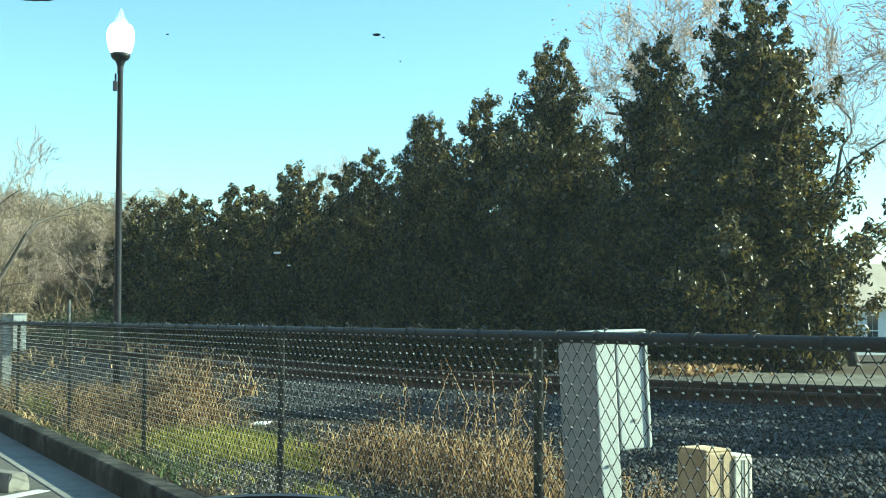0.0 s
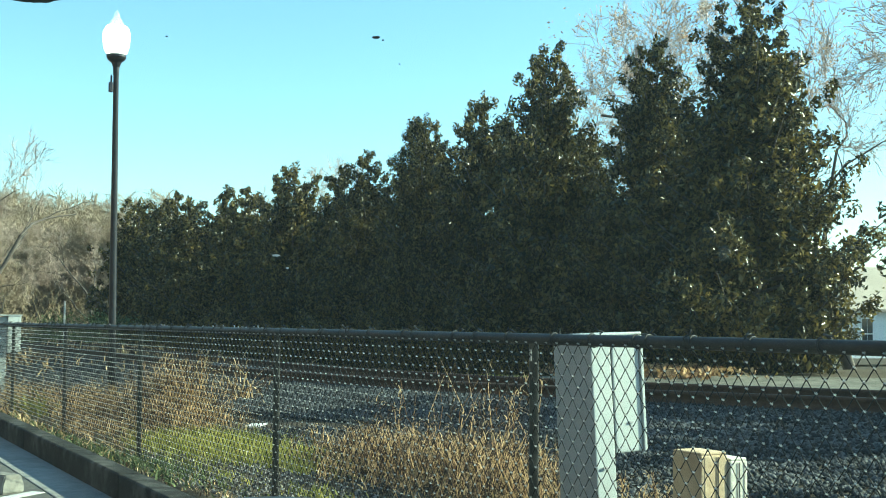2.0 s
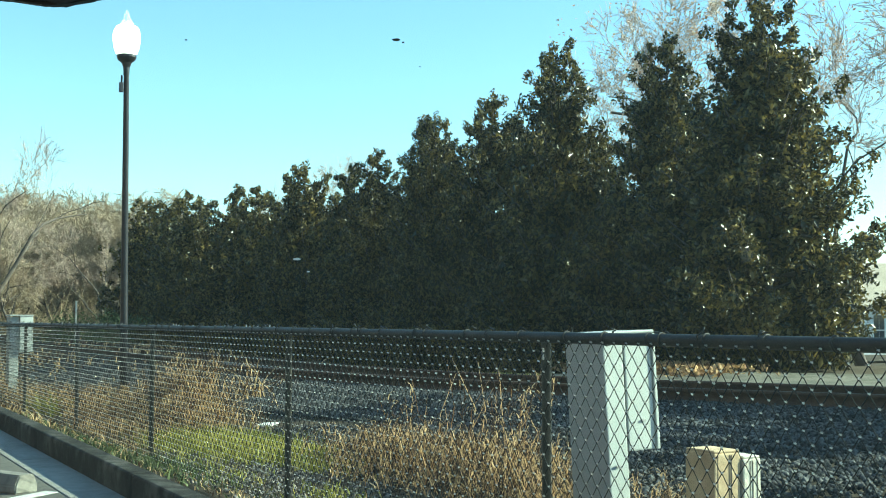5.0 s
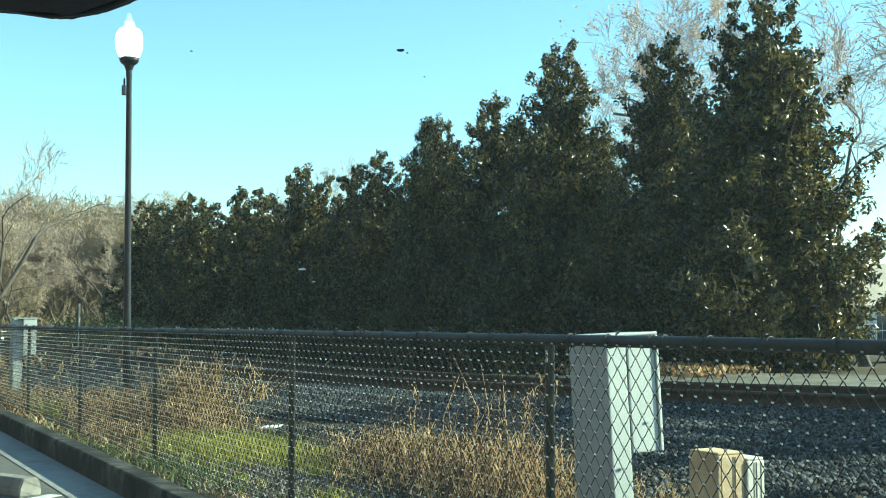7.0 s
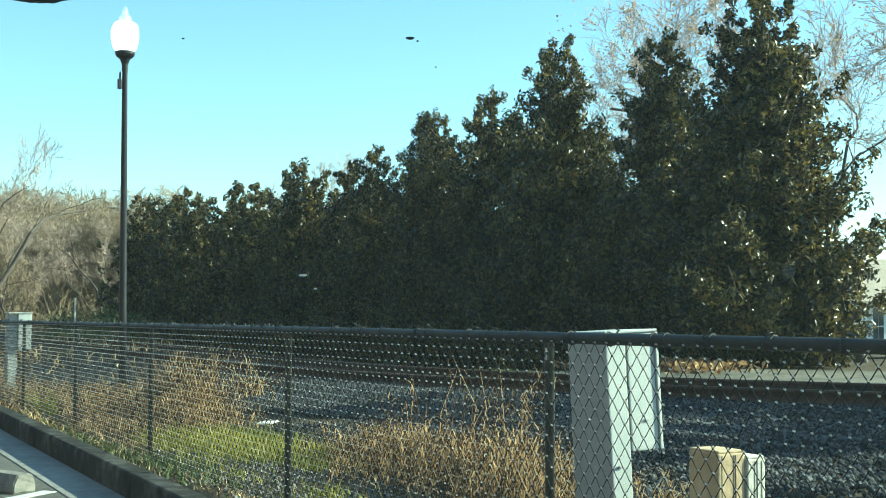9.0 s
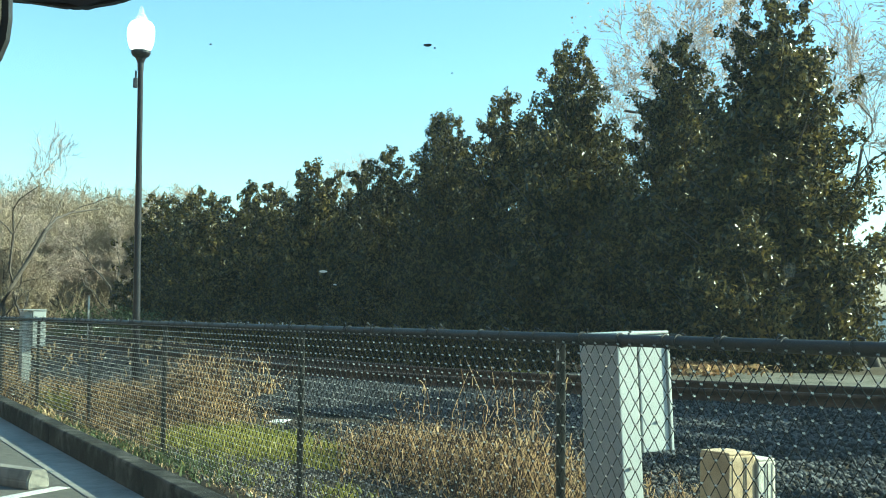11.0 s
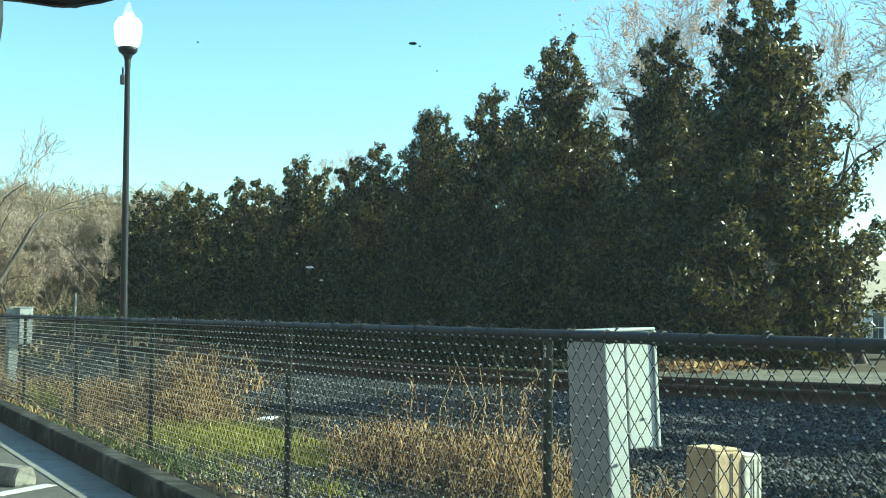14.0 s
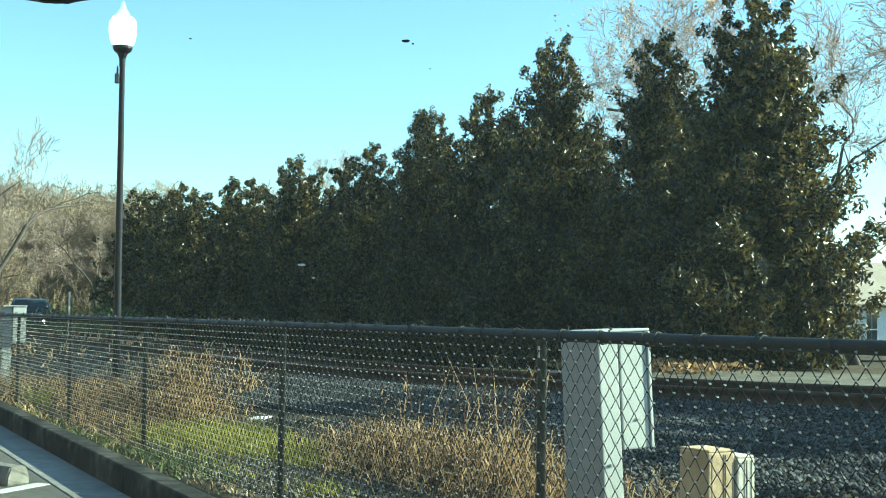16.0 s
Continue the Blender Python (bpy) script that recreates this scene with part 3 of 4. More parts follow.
# ---- things by the fence ----
def build_lamp():
    lamp = empty("street_lamp", pose(-14.75, 3.69, 0, 0.35, 0, 0), "black post-top street lamp with an acorn globe, sunlit by emission", "street lamp")
    part("pole", lathe(bmesh.new(), [(0.044, -0.05), (0.044, 1.0), (0.031, 3.84), (0.036, 3.86), (0.036, 3.96), (0.032, 3.98)], 24), M["pole_paint"], lamp, smooth=True)
    part("collar", lathe(bmesh.new(), [(0.034, 3.85), (0.038, 3.94), (0.06, 4.0), (0.1, 4.03), (0.115, 4.06), (0.115, 4.09), (0.09, 4.1)], 18), M["pole_paint"], lamp)
    part("photocell", a_box(-0.022, 0.022, -0.085, -0.036, 3.64, 3.76, bevel=0.01), M["pole_paint"], lamp)
    part("bracket", lathe(bmesh.new(), [(0.006, 3.76), (0.012, 3.77), (0.012, 3.83), (0.005, 3.85)], 8, (0, -0.055)), M["pole_paint"], lamp)
    part("globe", lathe(bmesh.new(), [(0.1, 4.095), (0.128, 4.12), (0.148, 4.18), (0.16, 4.26), (0.162, 4.33), (0.15, 4.39), (0.12, 4.43), (0.085, 4.445)], 24), M["globe"], lamp, "glass acorn globe, glow standing in for sunlight", smooth=True)
    part("finial", lathe(bmesh.new(), [(0.083, 4.447), (0.075, 4.48), (0.055, 4.52), (0.03, 4.545), (0.034, 4.57), (0.024, 4.6), (0.006, 4.63)], 16), M["cap_glass"], lamp, "clear pointed glass cap", smooth=True)
    for k in range(8):
        a = k * math.pi / 4 + 0.2
        rib = [(r * math.cos(a), r * math.sin(a), z, 0.004) for r, z in ((0.104, 4.1), (0.132, 4.12), (0.153, 4.18), (0.165, 4.26), (0.167, 4.33), (0.155, 4.39), (0.124, 4.435), (0.088, 4.45))]
        hang("rib", data_mesh("rib", *tubes([rib], 5), M["pale_metal"]), lamp)
    copy_thing(lamp, pose(-67.0, 74.4, -0.75))


def build_cabinet():
    c = empty("utility_cabinet", pose(-4.26, 3.10, 0, 2.4, -1.3, 0), "pale grey-green steel utility pedestal leaning behind the fence", "utility cabinet")
    body = part("body", a_box(-0.28, 0, 0, 0.10, -0.15, 0.89, bevel=0.006), M["cabinet"], c)
    part("seam", a_box(-0.26, -0.006, 0.0995, 0.1065, 0.40, 0.885), M["cabinet_seam"], c)
    door = part("door", a_box(-0.28, 0.002, 0.106, 0.245, 0.40, 0.89, bevel=0.006), M["cabinet"], c)
    part("edge_flange", a_box(-0.02, 0.012, 0.247, 0.262, 0.40, 0.89, bevel=0.003), M["cabinet"], c)
    part("cap", a_box(-0.29, 0.008, -0.008, 0.262, 0.892, 0.904, bevel=0.004), M["cabinet"], c)
    for y, z in ((0.175, 0.52), (0.03, 0.34), (0.05, 0.2)):
        part("latch", a_box(0.0025, 0.009, y, y + 0.022, z, z + 0.01, bevel=0.002), M["pale_metal"], door if z > 0.4 else body)
    c2 = empty("utility_cabinet", pose(-16.0, 2.60, 0), "pale grey metal utility box on a narrow pedestal", "utility cabinet")
    part("pedestal", a_box(-0.22, 0, 0, 0.11, -0.05, 0.98, bevel=0.008), M["cabinet"], c2)
    part("body", a_box(-0.2, 0.05, 0.112, 0.27, 0.55, 0.99, bevel=0.008), M["cabinet"], c2)
    part("cap", a_box(-0.23, 0.06, -0.01, 0.28, 0.992, 1.005, bevel=0.004), M["cabinet"], c2)
    part("footing", a_box(-0.32, 0.12, -0.1, 0.35, -0.05, 0.06, bevel=0.01), M["concrete"], c2, "concrete footing")


def build_timber():
    for nm, m, d, lab, mt in (("timber_post", pose(-3.91, 3.34, 0), (0.18, 0.135, 0.432), "square cut tan timber bollard post with checked grain", "timber"), ("timber_post", pose(-3.90, 3.482, 0), (0.14, 0.092, 0.405), "shorter bleached pale timber bollard post", "timber_pale")):
        t = empty(nm, m, lab, "post", "timber posts behind the fence")
        part("shaft", a_box(-d[0], 0, 0, d[1], -0.1, d[2] - 0.012, bevel=0.006), M[mt], t)
        part("end_grain", a_box(-d[0] + 0.002, -0.002, 0.002, d[1] - 0.002, d[2] - 0.012, d[2], bevel=0.006), M[mt], t)
        trng = random.Random(len(lab))
        for k in range(4):
            y = d[1] * trng.uniform(0.1, 0.85)
            part("grain_crack", a_box(0.0004, 0.0018, y, y + trng.uniform(0.001, 0.0025), d[2] - trng.uniform(0.15, 0.3), d[2] - 0.02), M["bark"], t)


def build_sky_blocker():
    """An unseen brick wall, added behind the car park to cut sky light."""
    ob = part("sky_blocker", a_box(-70, 45, -8.4, -8.0, -0.3, 8.5), M["dark_brick"])
    tagged(ob, "unseen dark brick wall added behind the car park to block sky light", "wall", kind="structure")


def build_house():
    """Its front wall lies along local x and faces local -y."""
    h = empty("house", pose(-58.0, 60.75, -0.75, 0, 0, 76), "white clapboard house with a tan shingle roof", "house")
    part("wall", a_box(0, 10, 0.02, 9, -0.5, 2.6), M["siding"], h)
    for i in range(20):
        z = 0.05 + i * 0.127
        part("clapboard", a_box(0, 10, 0.0, 0.019, z, z + 0.118), M["siding"], h)
    for x in (-0.06, 9.96):
        part("corner_board", a_box(x, x + 0.1, -0.02, 0.08, -0.4, 2.6), M["siding"], h)
    bm = bmesh.new()
    v = [bm.verts.new(p) for p in ((-0.5, -0.5, 2.5), (10.5, -0.5, 2.5), (10.5, 9.5, 2.5), (-0.5, 9.5, 2.5), (-0.5, 4.5, 5.6), (10.5, 4.5, 5.6), (-0.5, -0.5, 2.66), (10.5, -0.5, 2.66), (10.5, 9.5, 2.66), (-0.5, 9.5, 2.66))]
    for f in ((6, 7, 5, 4), (8, 9, 4, 5), (9, 6, 4), (7, 8, 5), (0, 3, 2, 1), (0, 1, 7, 6), (1, 2, 8, 7), (2, 3, 9, 8), (3, 0, 6, 9)):
        bm.faces.new([v[i] for i in f])
    part("roof", bm, M["roofing"], h)
    part("annex", a_box(-1.4, -0.08, 2.0, 7.0, -0.5, 2.3), M["roofing"], h, "tan side wing")
    for x in (1.55, 4.6, 7.4):
        w = part("window", a_box(x, x + 0.95, -0.06, -0.003, 0.0, 2.15, bevel=0.01), M["siding"], h)
        for k in range(2):
            for j in range(2):
                part("pane", a_box(x + 0.09 + j * 0.4, x + 0.46 + j * 0.4, -0.075, -0.062, 0.1 + k * 1.0, 1.03 + k * 1.0), M["pane"], w)


def ribbons(roots, dirs, lengths, widths, droop, rng, n=5):
    """Blades: thin bent strips that rise from their roots and bow over."""
    m = len(roots)
    t = np.linspace(0, 1, n)[None, :, None]
    out = dirs[:, None, :] * lengths[:, None, None]
    up = np.zeros((m, 1, 3))
    up[:, 0, 2] = lengths
    P = roots[:, None, :] + up * (t - 0.5 * droop[:, None, None] * t ** 2.2) + out * (0.25 * t + 0.75 * t ** 2) * droop[:, None, None]
    a = rng.uniform(0, 6.283, m)
    side = np.stack([np.cos(a), np.sin(a), 0 * a], 1)[:, None, :] * widths[:, None, None] * (1 - 0.85 * t ** 1.5)
    V = np.stack([P - side, P + side], 2).reshape(-1, 3)
    i = np.arange(m)[:, None, None] * (2 * n) + np.arange(n - 1)[None, :, None] * 2
    F = (i + np.array([[[0, 1, 3, 2]]])).reshape(-1, 4)
    return V, F


def patch(name, label, category, material, spots, seed, droop=(0.2, 1.1)):
    """spots: x, y, radius x, radius y, count, least and most length, width."""
    rng = np.random.default_rng(seed)
    R, D, L, W, B = [], [], [], [], []
    for x, y, rx, ry, n, l0, l1, w in spots:
        q = rng.normal(size=(n, 2)) * 0.55
        px, py = x + q[:, 0] * rx, np.maximum(y + q[:, 1] * ry, 2.12)
        R.append(np.stack([px, py, [ground_z(a, b) - 0.01 for a, b in zip(px, py)]], 1))
        a = rng.uniform(0, 6.283, n)
        D.append(np.stack([np.cos(a), np.sin(a), 0 * a], 1))
        L.append(rng.uniform(l0, l1, n))
        W.append(w * rng.uniform(0.6, 1.9, n))
        B.append(rng.uniform(*droop, n))
    V, F = ribbons(np.concatenate(R), np.concatenate(D), np.concatenate(L), np.concatenate(W), np.concatenate(B), rng)
    return tagged(new(name, data_mesh(name, V, F, material)), label, category, kind="stuff")


def dead_plants(name, label, spots, seed):
    """Dead stalks that lean, each hung with long curled leaves. spots: x, y, radius x, radius y, count, least and most height, leaf length."""
    rng = np.random.default_rng(seed)
    R, D, L, W, B, stalks = [], [], [], [], [], []
    for x, y, rx, ry, n, h0, h1, ll in spots:
        for _ in range(n):
            px, py = x + rng.normal() * 0.55 * rx, max(2.16, y + rng.normal() * 0.55 * ry)
            h = rng.uniform(h0, h1)
            z = ground_z(px, py) - 0.01
            lean = rng.normal(size=2) * 0.22 * h
            bend = rng.normal(size=2) * 0.1 * h
            foot, mid, top = np.array([px, py, z]), np.array([px + lean[0] * 0.4 + bend[0], py + lean[1] * 0.4 + bend[1], z + h * 0.55]), np.array([px + lean[0], py + lean[1], z + h])
            stalks.append([(*foot, 0.0035), (*mid, 0.0028), (*top, 0.0014)])
            for _ in range(rng.integers(6, 15)):
                f = rng.uniform(0.15, 1.0)
                q = foot * (1 - f) ** 2 + 2 * mid * f * (1 - f) + top * f * f
                a = rng.uniform(0, 6.283)
                R.append(q)
                D.append((math.cos(a), math.sin(a), 0))
                L.append(ll * rng.uniform(0.5, 1.5))
                W.append(ll * rng.uniform(0.01, 0.036))
                B.append(rng.uniform(0.9, 2.7))
    V, F = ribbons(np.array(R), np.array(D) * 0.42, np.array(L), np.array(W), np.array(B), rng, 6)
    V2, F2 = tubes(stalks, 3)
    V2, F2 = np.asarray(V2), np.asarray(F2) + len(V)
    return tagged(new(name, data_mesh(name, np.concatenate([V, V2]), np.concatenate([F, F2]), M["dry"])), label, "weeds", kind="stuff")


def build_weeds():
    dead_plants("dead_weeds", "dead brown weeds with curled leaves tangled along the fence", [
        (-11.6, 3.55, 0.5, 0.35, 230, 0.25, 0.62, 0.15), (-10.6, 3.2, 0.6, 0.35, 200, 0.1, 0.3, 0.13), (-12.9, 3.0, 1.1, 0.45, 250, 0.1, 0.3, 0.13), (-14.6, 2.7, 1.2, 0.4, 150, 0.08, 0.26, 0.14), (-10.8, 2.5, 1.2, 0.2, 150, 0.05, 0.17, 0.09),
        (-7.5, 3.6, 0.55, 0.35, 170, 0.1, 0.26, 0.13), (-6.7, 3.5, 0.6, 0.45, 260, 0.1, 0.3, 0.12), (-6.0, 3.55, 0.5, 0.42, 260, 0.1, 0.33, 0.11), (-5.3, 3.4, 0.35, 0.35, 170, 0.1, 0.33, 0.1), (-6.5, 3.9, 0.22, 0.18, 20, 0.4, 0.66, 0.13), (-7.2, 4.0, 0.2, 0.15, 9, 0.5, 0.74, 0.12), (-7.7, 3.9, 0.2, 0.15, 8, 0.36, 0.52, 0.13),
        (-4.9, 3.8, 0.3, 0.3, 40, 0.08, 0.22, 0.09), (-18.0, 2.6, 1.4, 0.3, 90, 0.12, 0.42, 0.18), (-21, 2.7, 2.5, 0.4, 90, 0.15, 0.5, 0.2)], 30)
    patch("dry_weeds", "dead straw-brown grass blades among the weeds", "weeds", M["dry"], [
        (-11.6, 3.5, 0.55, 0.4, 520, 0.2, 0.58, 0.004), (-10.5, 3.0, 1.0, 0.4, 600, 0.1, 0.26, 0.004), (-13.0, 3.0, 1.2, 0.5, 520, 0.1, 0.26, 0.005), (-14.6, 2.7, 1.2, 0.4, 400, 0.08, 0.24, 0.006),
        (-9.4, 2.35, 0.9, 0.12, 200, 0.06, 0.16, 0.004), (-7.5, 3.6, 0.6, 0.35, 420, 0.06, 0.2, 0.005), (-6.7, 3.5, 0.6, 0.4, 420, 0.06, 0.22, 0.0045), (-6.0, 3.55, 0.5, 0.4, 420, 0.06, 0.24, 0.004), (-5.3, 3.4, 0.35, 0.35, 300, 0.06, 0.24, 0.004),
        (-5.0, 3.9, 0.5, 0.4, 160, 0.06, 0.2, 0.004), (-18.0, 2.6, 1.4, 0.3, 400, 0.15, 0.4, 0.009), (-21, 2.7, 2.5, 0.4, 400, 0.15, 0.45, 0.01), (-13.9, 5.0, 0.25, 0.2, 50, 0.4, 0.8, 0.007),
        (-4.2, 4.0, 0.6, 0.6, 120, 0.06, 0.2, 0.004)], 31, (0.5, 1.7))
    patch("kerb_weeds", "low dry weeds and grass creeping to the kerb", "weeds", M["dry"], [
        (-12.5, 2.2, 2.2, 0.12, 400, 0.03, 0.12, 0.006), (-9.0, 2.2, 1.8, 0.12, 260, 0.03, 0.08, 0.004), (-7.0, 2.25, 1.2, 0.15, 200, 0.02, 0.07, 0.004), (-30, 4.6, 7.0, 1.0, 900, 0.1, 0.35, 0.014), (-34, 8.6, 8.0, 1.0, 700, 0.1, 0.4, 0.016), (-5.0, 2.6, 0.7, 0.3, 300, 0.02, 0.09, 0.003)], 36)
    patch("kerb_grass", "low dull green grass by the kerb", "grass", M["bush_leaf"], [
        (-10.0, 2.2, 2.6, 0.1, 900, 0.03, 0.1, 0.005), (-8.0, 2.3, 1.2, 0.15, 900, 0.03, 0.1, 0.004), (-44, 9.4, 4.0, 0.8, 900, 0.2, 0.6, 0.03)], 37)
    patch("green_grass", "patch of sunlit yellow-green grass among the weeds", "grass", M["grass"], [
        (-9.2, 3.05, 0.95, 0.45, 6500, 0.05, 0.15, 0.004), (-8.1, 3.3, 0.6, 0.3, 3200, 0.05, 0.13, 0.004), (-7.5, 3.2, 0.4, 0.2, 900, 0.03, 0.1, 0.004), (-6.3, 2.7, 0.3, 0.2, 120, 0.04, 0.12, 0.004), (-13.0, 2.5, 0.3, 0.15, 120, 0.1, 0.34, 0.008), (-5.1, 2.9, 0.3, 0.2, 90, 0.04, 0.1, 0.004), (-7.6, 2.5, 0.9, 0.2, 300, 0.03, 0.09, 0.004)], 33)
    patch("verge_grass", "thin strip of mown grass beyond the rails", "grass", M["grass"], [(-17, 11.0, 3.0, 0.5, 1500, 0.03, 0.08, 0.01), (-26, 11.2, 6.0, 0.6, 1200, 0.03, 0.1, 0.012)], 34)


def stones(name, label, pts, sizes, material, seed):
    rng = np.random.default_rng(seed)
    n = len(pts)
    base = np.array([[1, 0, 0], [-1, 0, 0], [0, 1, 0], [0, -1, 0], [0, 0, 1], [0, 0, -1]], float)
    V = base[None] * rng.uniform(0.6, 1.25, (n, 6, 1)) + rng.normal(size=(n, 6, 3)) * 0.22
    a = rng.uniform(0, 6.283, n)
    c, s_ = np.cos(a)[:, None], np.sin(a)[:, None]
    V = np.stack([V[..., 0] * c - V[..., 1] * s_, V[..., 0] * s_ + V[..., 1] * c, V[..., 2] * 0.8], -1) * sizes[:, None, None] + pts[:, None]
    f = np.array([[0, 2, 4], [2, 1, 4], [1, 3, 4], [3, 0, 4], [2, 0, 5], [1, 2, 5], [3, 1, 5], [0, 3, 5]])
    F = (np.arange(n)[:, None, None] * 6 + f[None]).reshape(-1, 3)
    return tagged(new(name, data_mesh(name, V.reshape(-1, 3), F, material)), label, "ballast", kind="stuff")


def build_ballast():
    offs = [-3.3, -2.8, -2.2, -1.6, -1.0, -0.4, 0.3, 0.75, 1.4, 2.2, 3.2]
    k = len(offs)
    V, F = [], []
    for (x, y), (nx, ny) in zip(NL, NRM):
        for o in offs:
            px, py = x + nx * o, y + ny * o
            V.append((px, py, ground_z(px, py) + (0.02 if abs(o) < 3.1 else -0.03)))
    for i in range(len(NL) - 1):
        for j in range(k - 1):
            F.append((i * k + j, (i + 1) * k + j, (i + 1) * k + j + 1, i * k + j + 1))
    bed = data_mesh("ballast_bed", V, F, M["ballast"], True)
    bed.materials.append(M["soil"])
    bed.polygons.foreach_set("material_index", np.array([1 if V[f[0]][0] < -24 else 0 for f in F], np.int32))
    tagged(new("ballast_bed", bed), "grey crushed-stone track bed under the rails", "track bed", kind="structure")
    rng = np.random.default_rng(41)
    P, S = [], []
    for n, x0, x1, s0, s1 in ((26000, -9.5, -2.6, 0.014, 0.03), (22000, -15, -9.5, 0.016, 0.034), (14000, -27, -15, 0.02, 0.042)):
        x = rng.uniform(x0, x1, n)
        near = np.interp(x, NL[:, 0], NL[:, 1])
        y = near - rng.uniform(-0.9, 1.0, n) ** 2 * 0.2 - rng.uniform(0, 1, n) * np.where(x > -10, near - 3.4, 3.2)
        z = np.array([ground_z(a, b) for a, b in zip(x, y)]) + 0.022
        P.append(np.stack([x, y, z], 1))
        S.append(rng.uniform(s0, s1, n))
    stones("ballast_stones", "loose angular grey ballast stones beside the rails", np.concatenate(P), np.concatenate(S), M["ballast"], 42)
    n = 9000
    x, y = rng.uniform(-10.5, -3.0, n), rng.uniform(2.2, 4.6, n)
    z = np.array([ground_z(a, b) for a, b in zip(x, y)]) + 0.003
    stones("gravel", "scattered grey gravel on the soil by the fence", np.stack([x, y, z], 1), rng.uniform(0.008, 0.022, n), M["gravel_grey"], 43)


def build_far_ground():
    V, F = [], []
    edge = [(-19.5, 11.6, 13.2), (-17, 11.5, 15.0), (-14, 11.4, 18.0), (-11, 11.9, 22.0), (-8, 13.0, 26.0), (-4, 15.5, 30.0), (2, 20.0, 34.0)]
    for x, a, b in edge:
        for t in (0, 0.5, 1):
            y = a + (b - a) * t
            V.append((x, y, ground_z(x, y) + 0.035))
    for i in range(len(edge) - 1):
        for j in range(2):
            F.append((i * 3 + j, (i + 1) * 3 + j, (i + 1) * 3 + j + 1, i * 3 + j + 1))
    tagged(new("gravel_lane", data_mesh("gravel_lane", V, F, M["gravel"])), "pale sunlit gravel lane beyond the track", "road", kind="structure")
    rng = np.random.default_rng(51)
    n = 2600
    c = np.stack([rng.normal(-17.6, 0.8, n), rng.normal(13.6, 0.5, n), np.zeros(n)], 1)
    c[:, 2] = [ground_z(a, b) + 0.05 + 0.16 * rng.random() for a, b in c[:, :2]]
    V, F = leaf_cloud(c, np.tile([0, 0, 1.0], (n, 1)), rng.uniform(0.08, 0.16, n), rng, 0.5, 0.8)
    tagged(new("leaf_litter", data_mesh("leaf_litter", V, F, M["litter"])), "drift of fallen orange-brown leaves under the trees", "leaves", kind="stuff")


def shrub(name, label, x, y, rx, ry, h, n, size, material, seed, low=0.1):
    rng = np.random.default_rng(seed)
    k = max(8, n // 50)
    cc = np.stack([rng.normal(0, 0.5, k) * rx, rng.normal(0, 0.5, k) * ry, rng.uniform(low, 0.9, k) * h], 1)
    c = np.repeat(cc, n // k, 0) + rng.normal(size=(k * (n // k), 3)) * np.array([0.14 * rx + 0.1, 0.14 * ry + 0.1, 0.13 * h])
    c[:, 2] = np.maximum(c[:, 2], 0.03)
    V, F = leaf_cloud(c, rng.normal(size=c.shape), np.full(len(c), size) * rng.uniform(0.6, 1.3, len(c)), rng, 0.4, 0.5)
    t = empty(name, pose(x, y, ground_z(x, y)), label, "bush")
    hang("foliage", data_mesh("foliage", V, F, material), t)
    stems = [[(0.1 * a, 0.1 * b, -0.05, 0.012), (0.3 * a, 0.2 * b, 0.5 * c_, 0.009), (a, b, c_, 0.004)] for a, b, c_ in cc]
    hang("stems", data_mesh("stem", *tubes(stems, 4), M["twig"]), t).name = "stem"


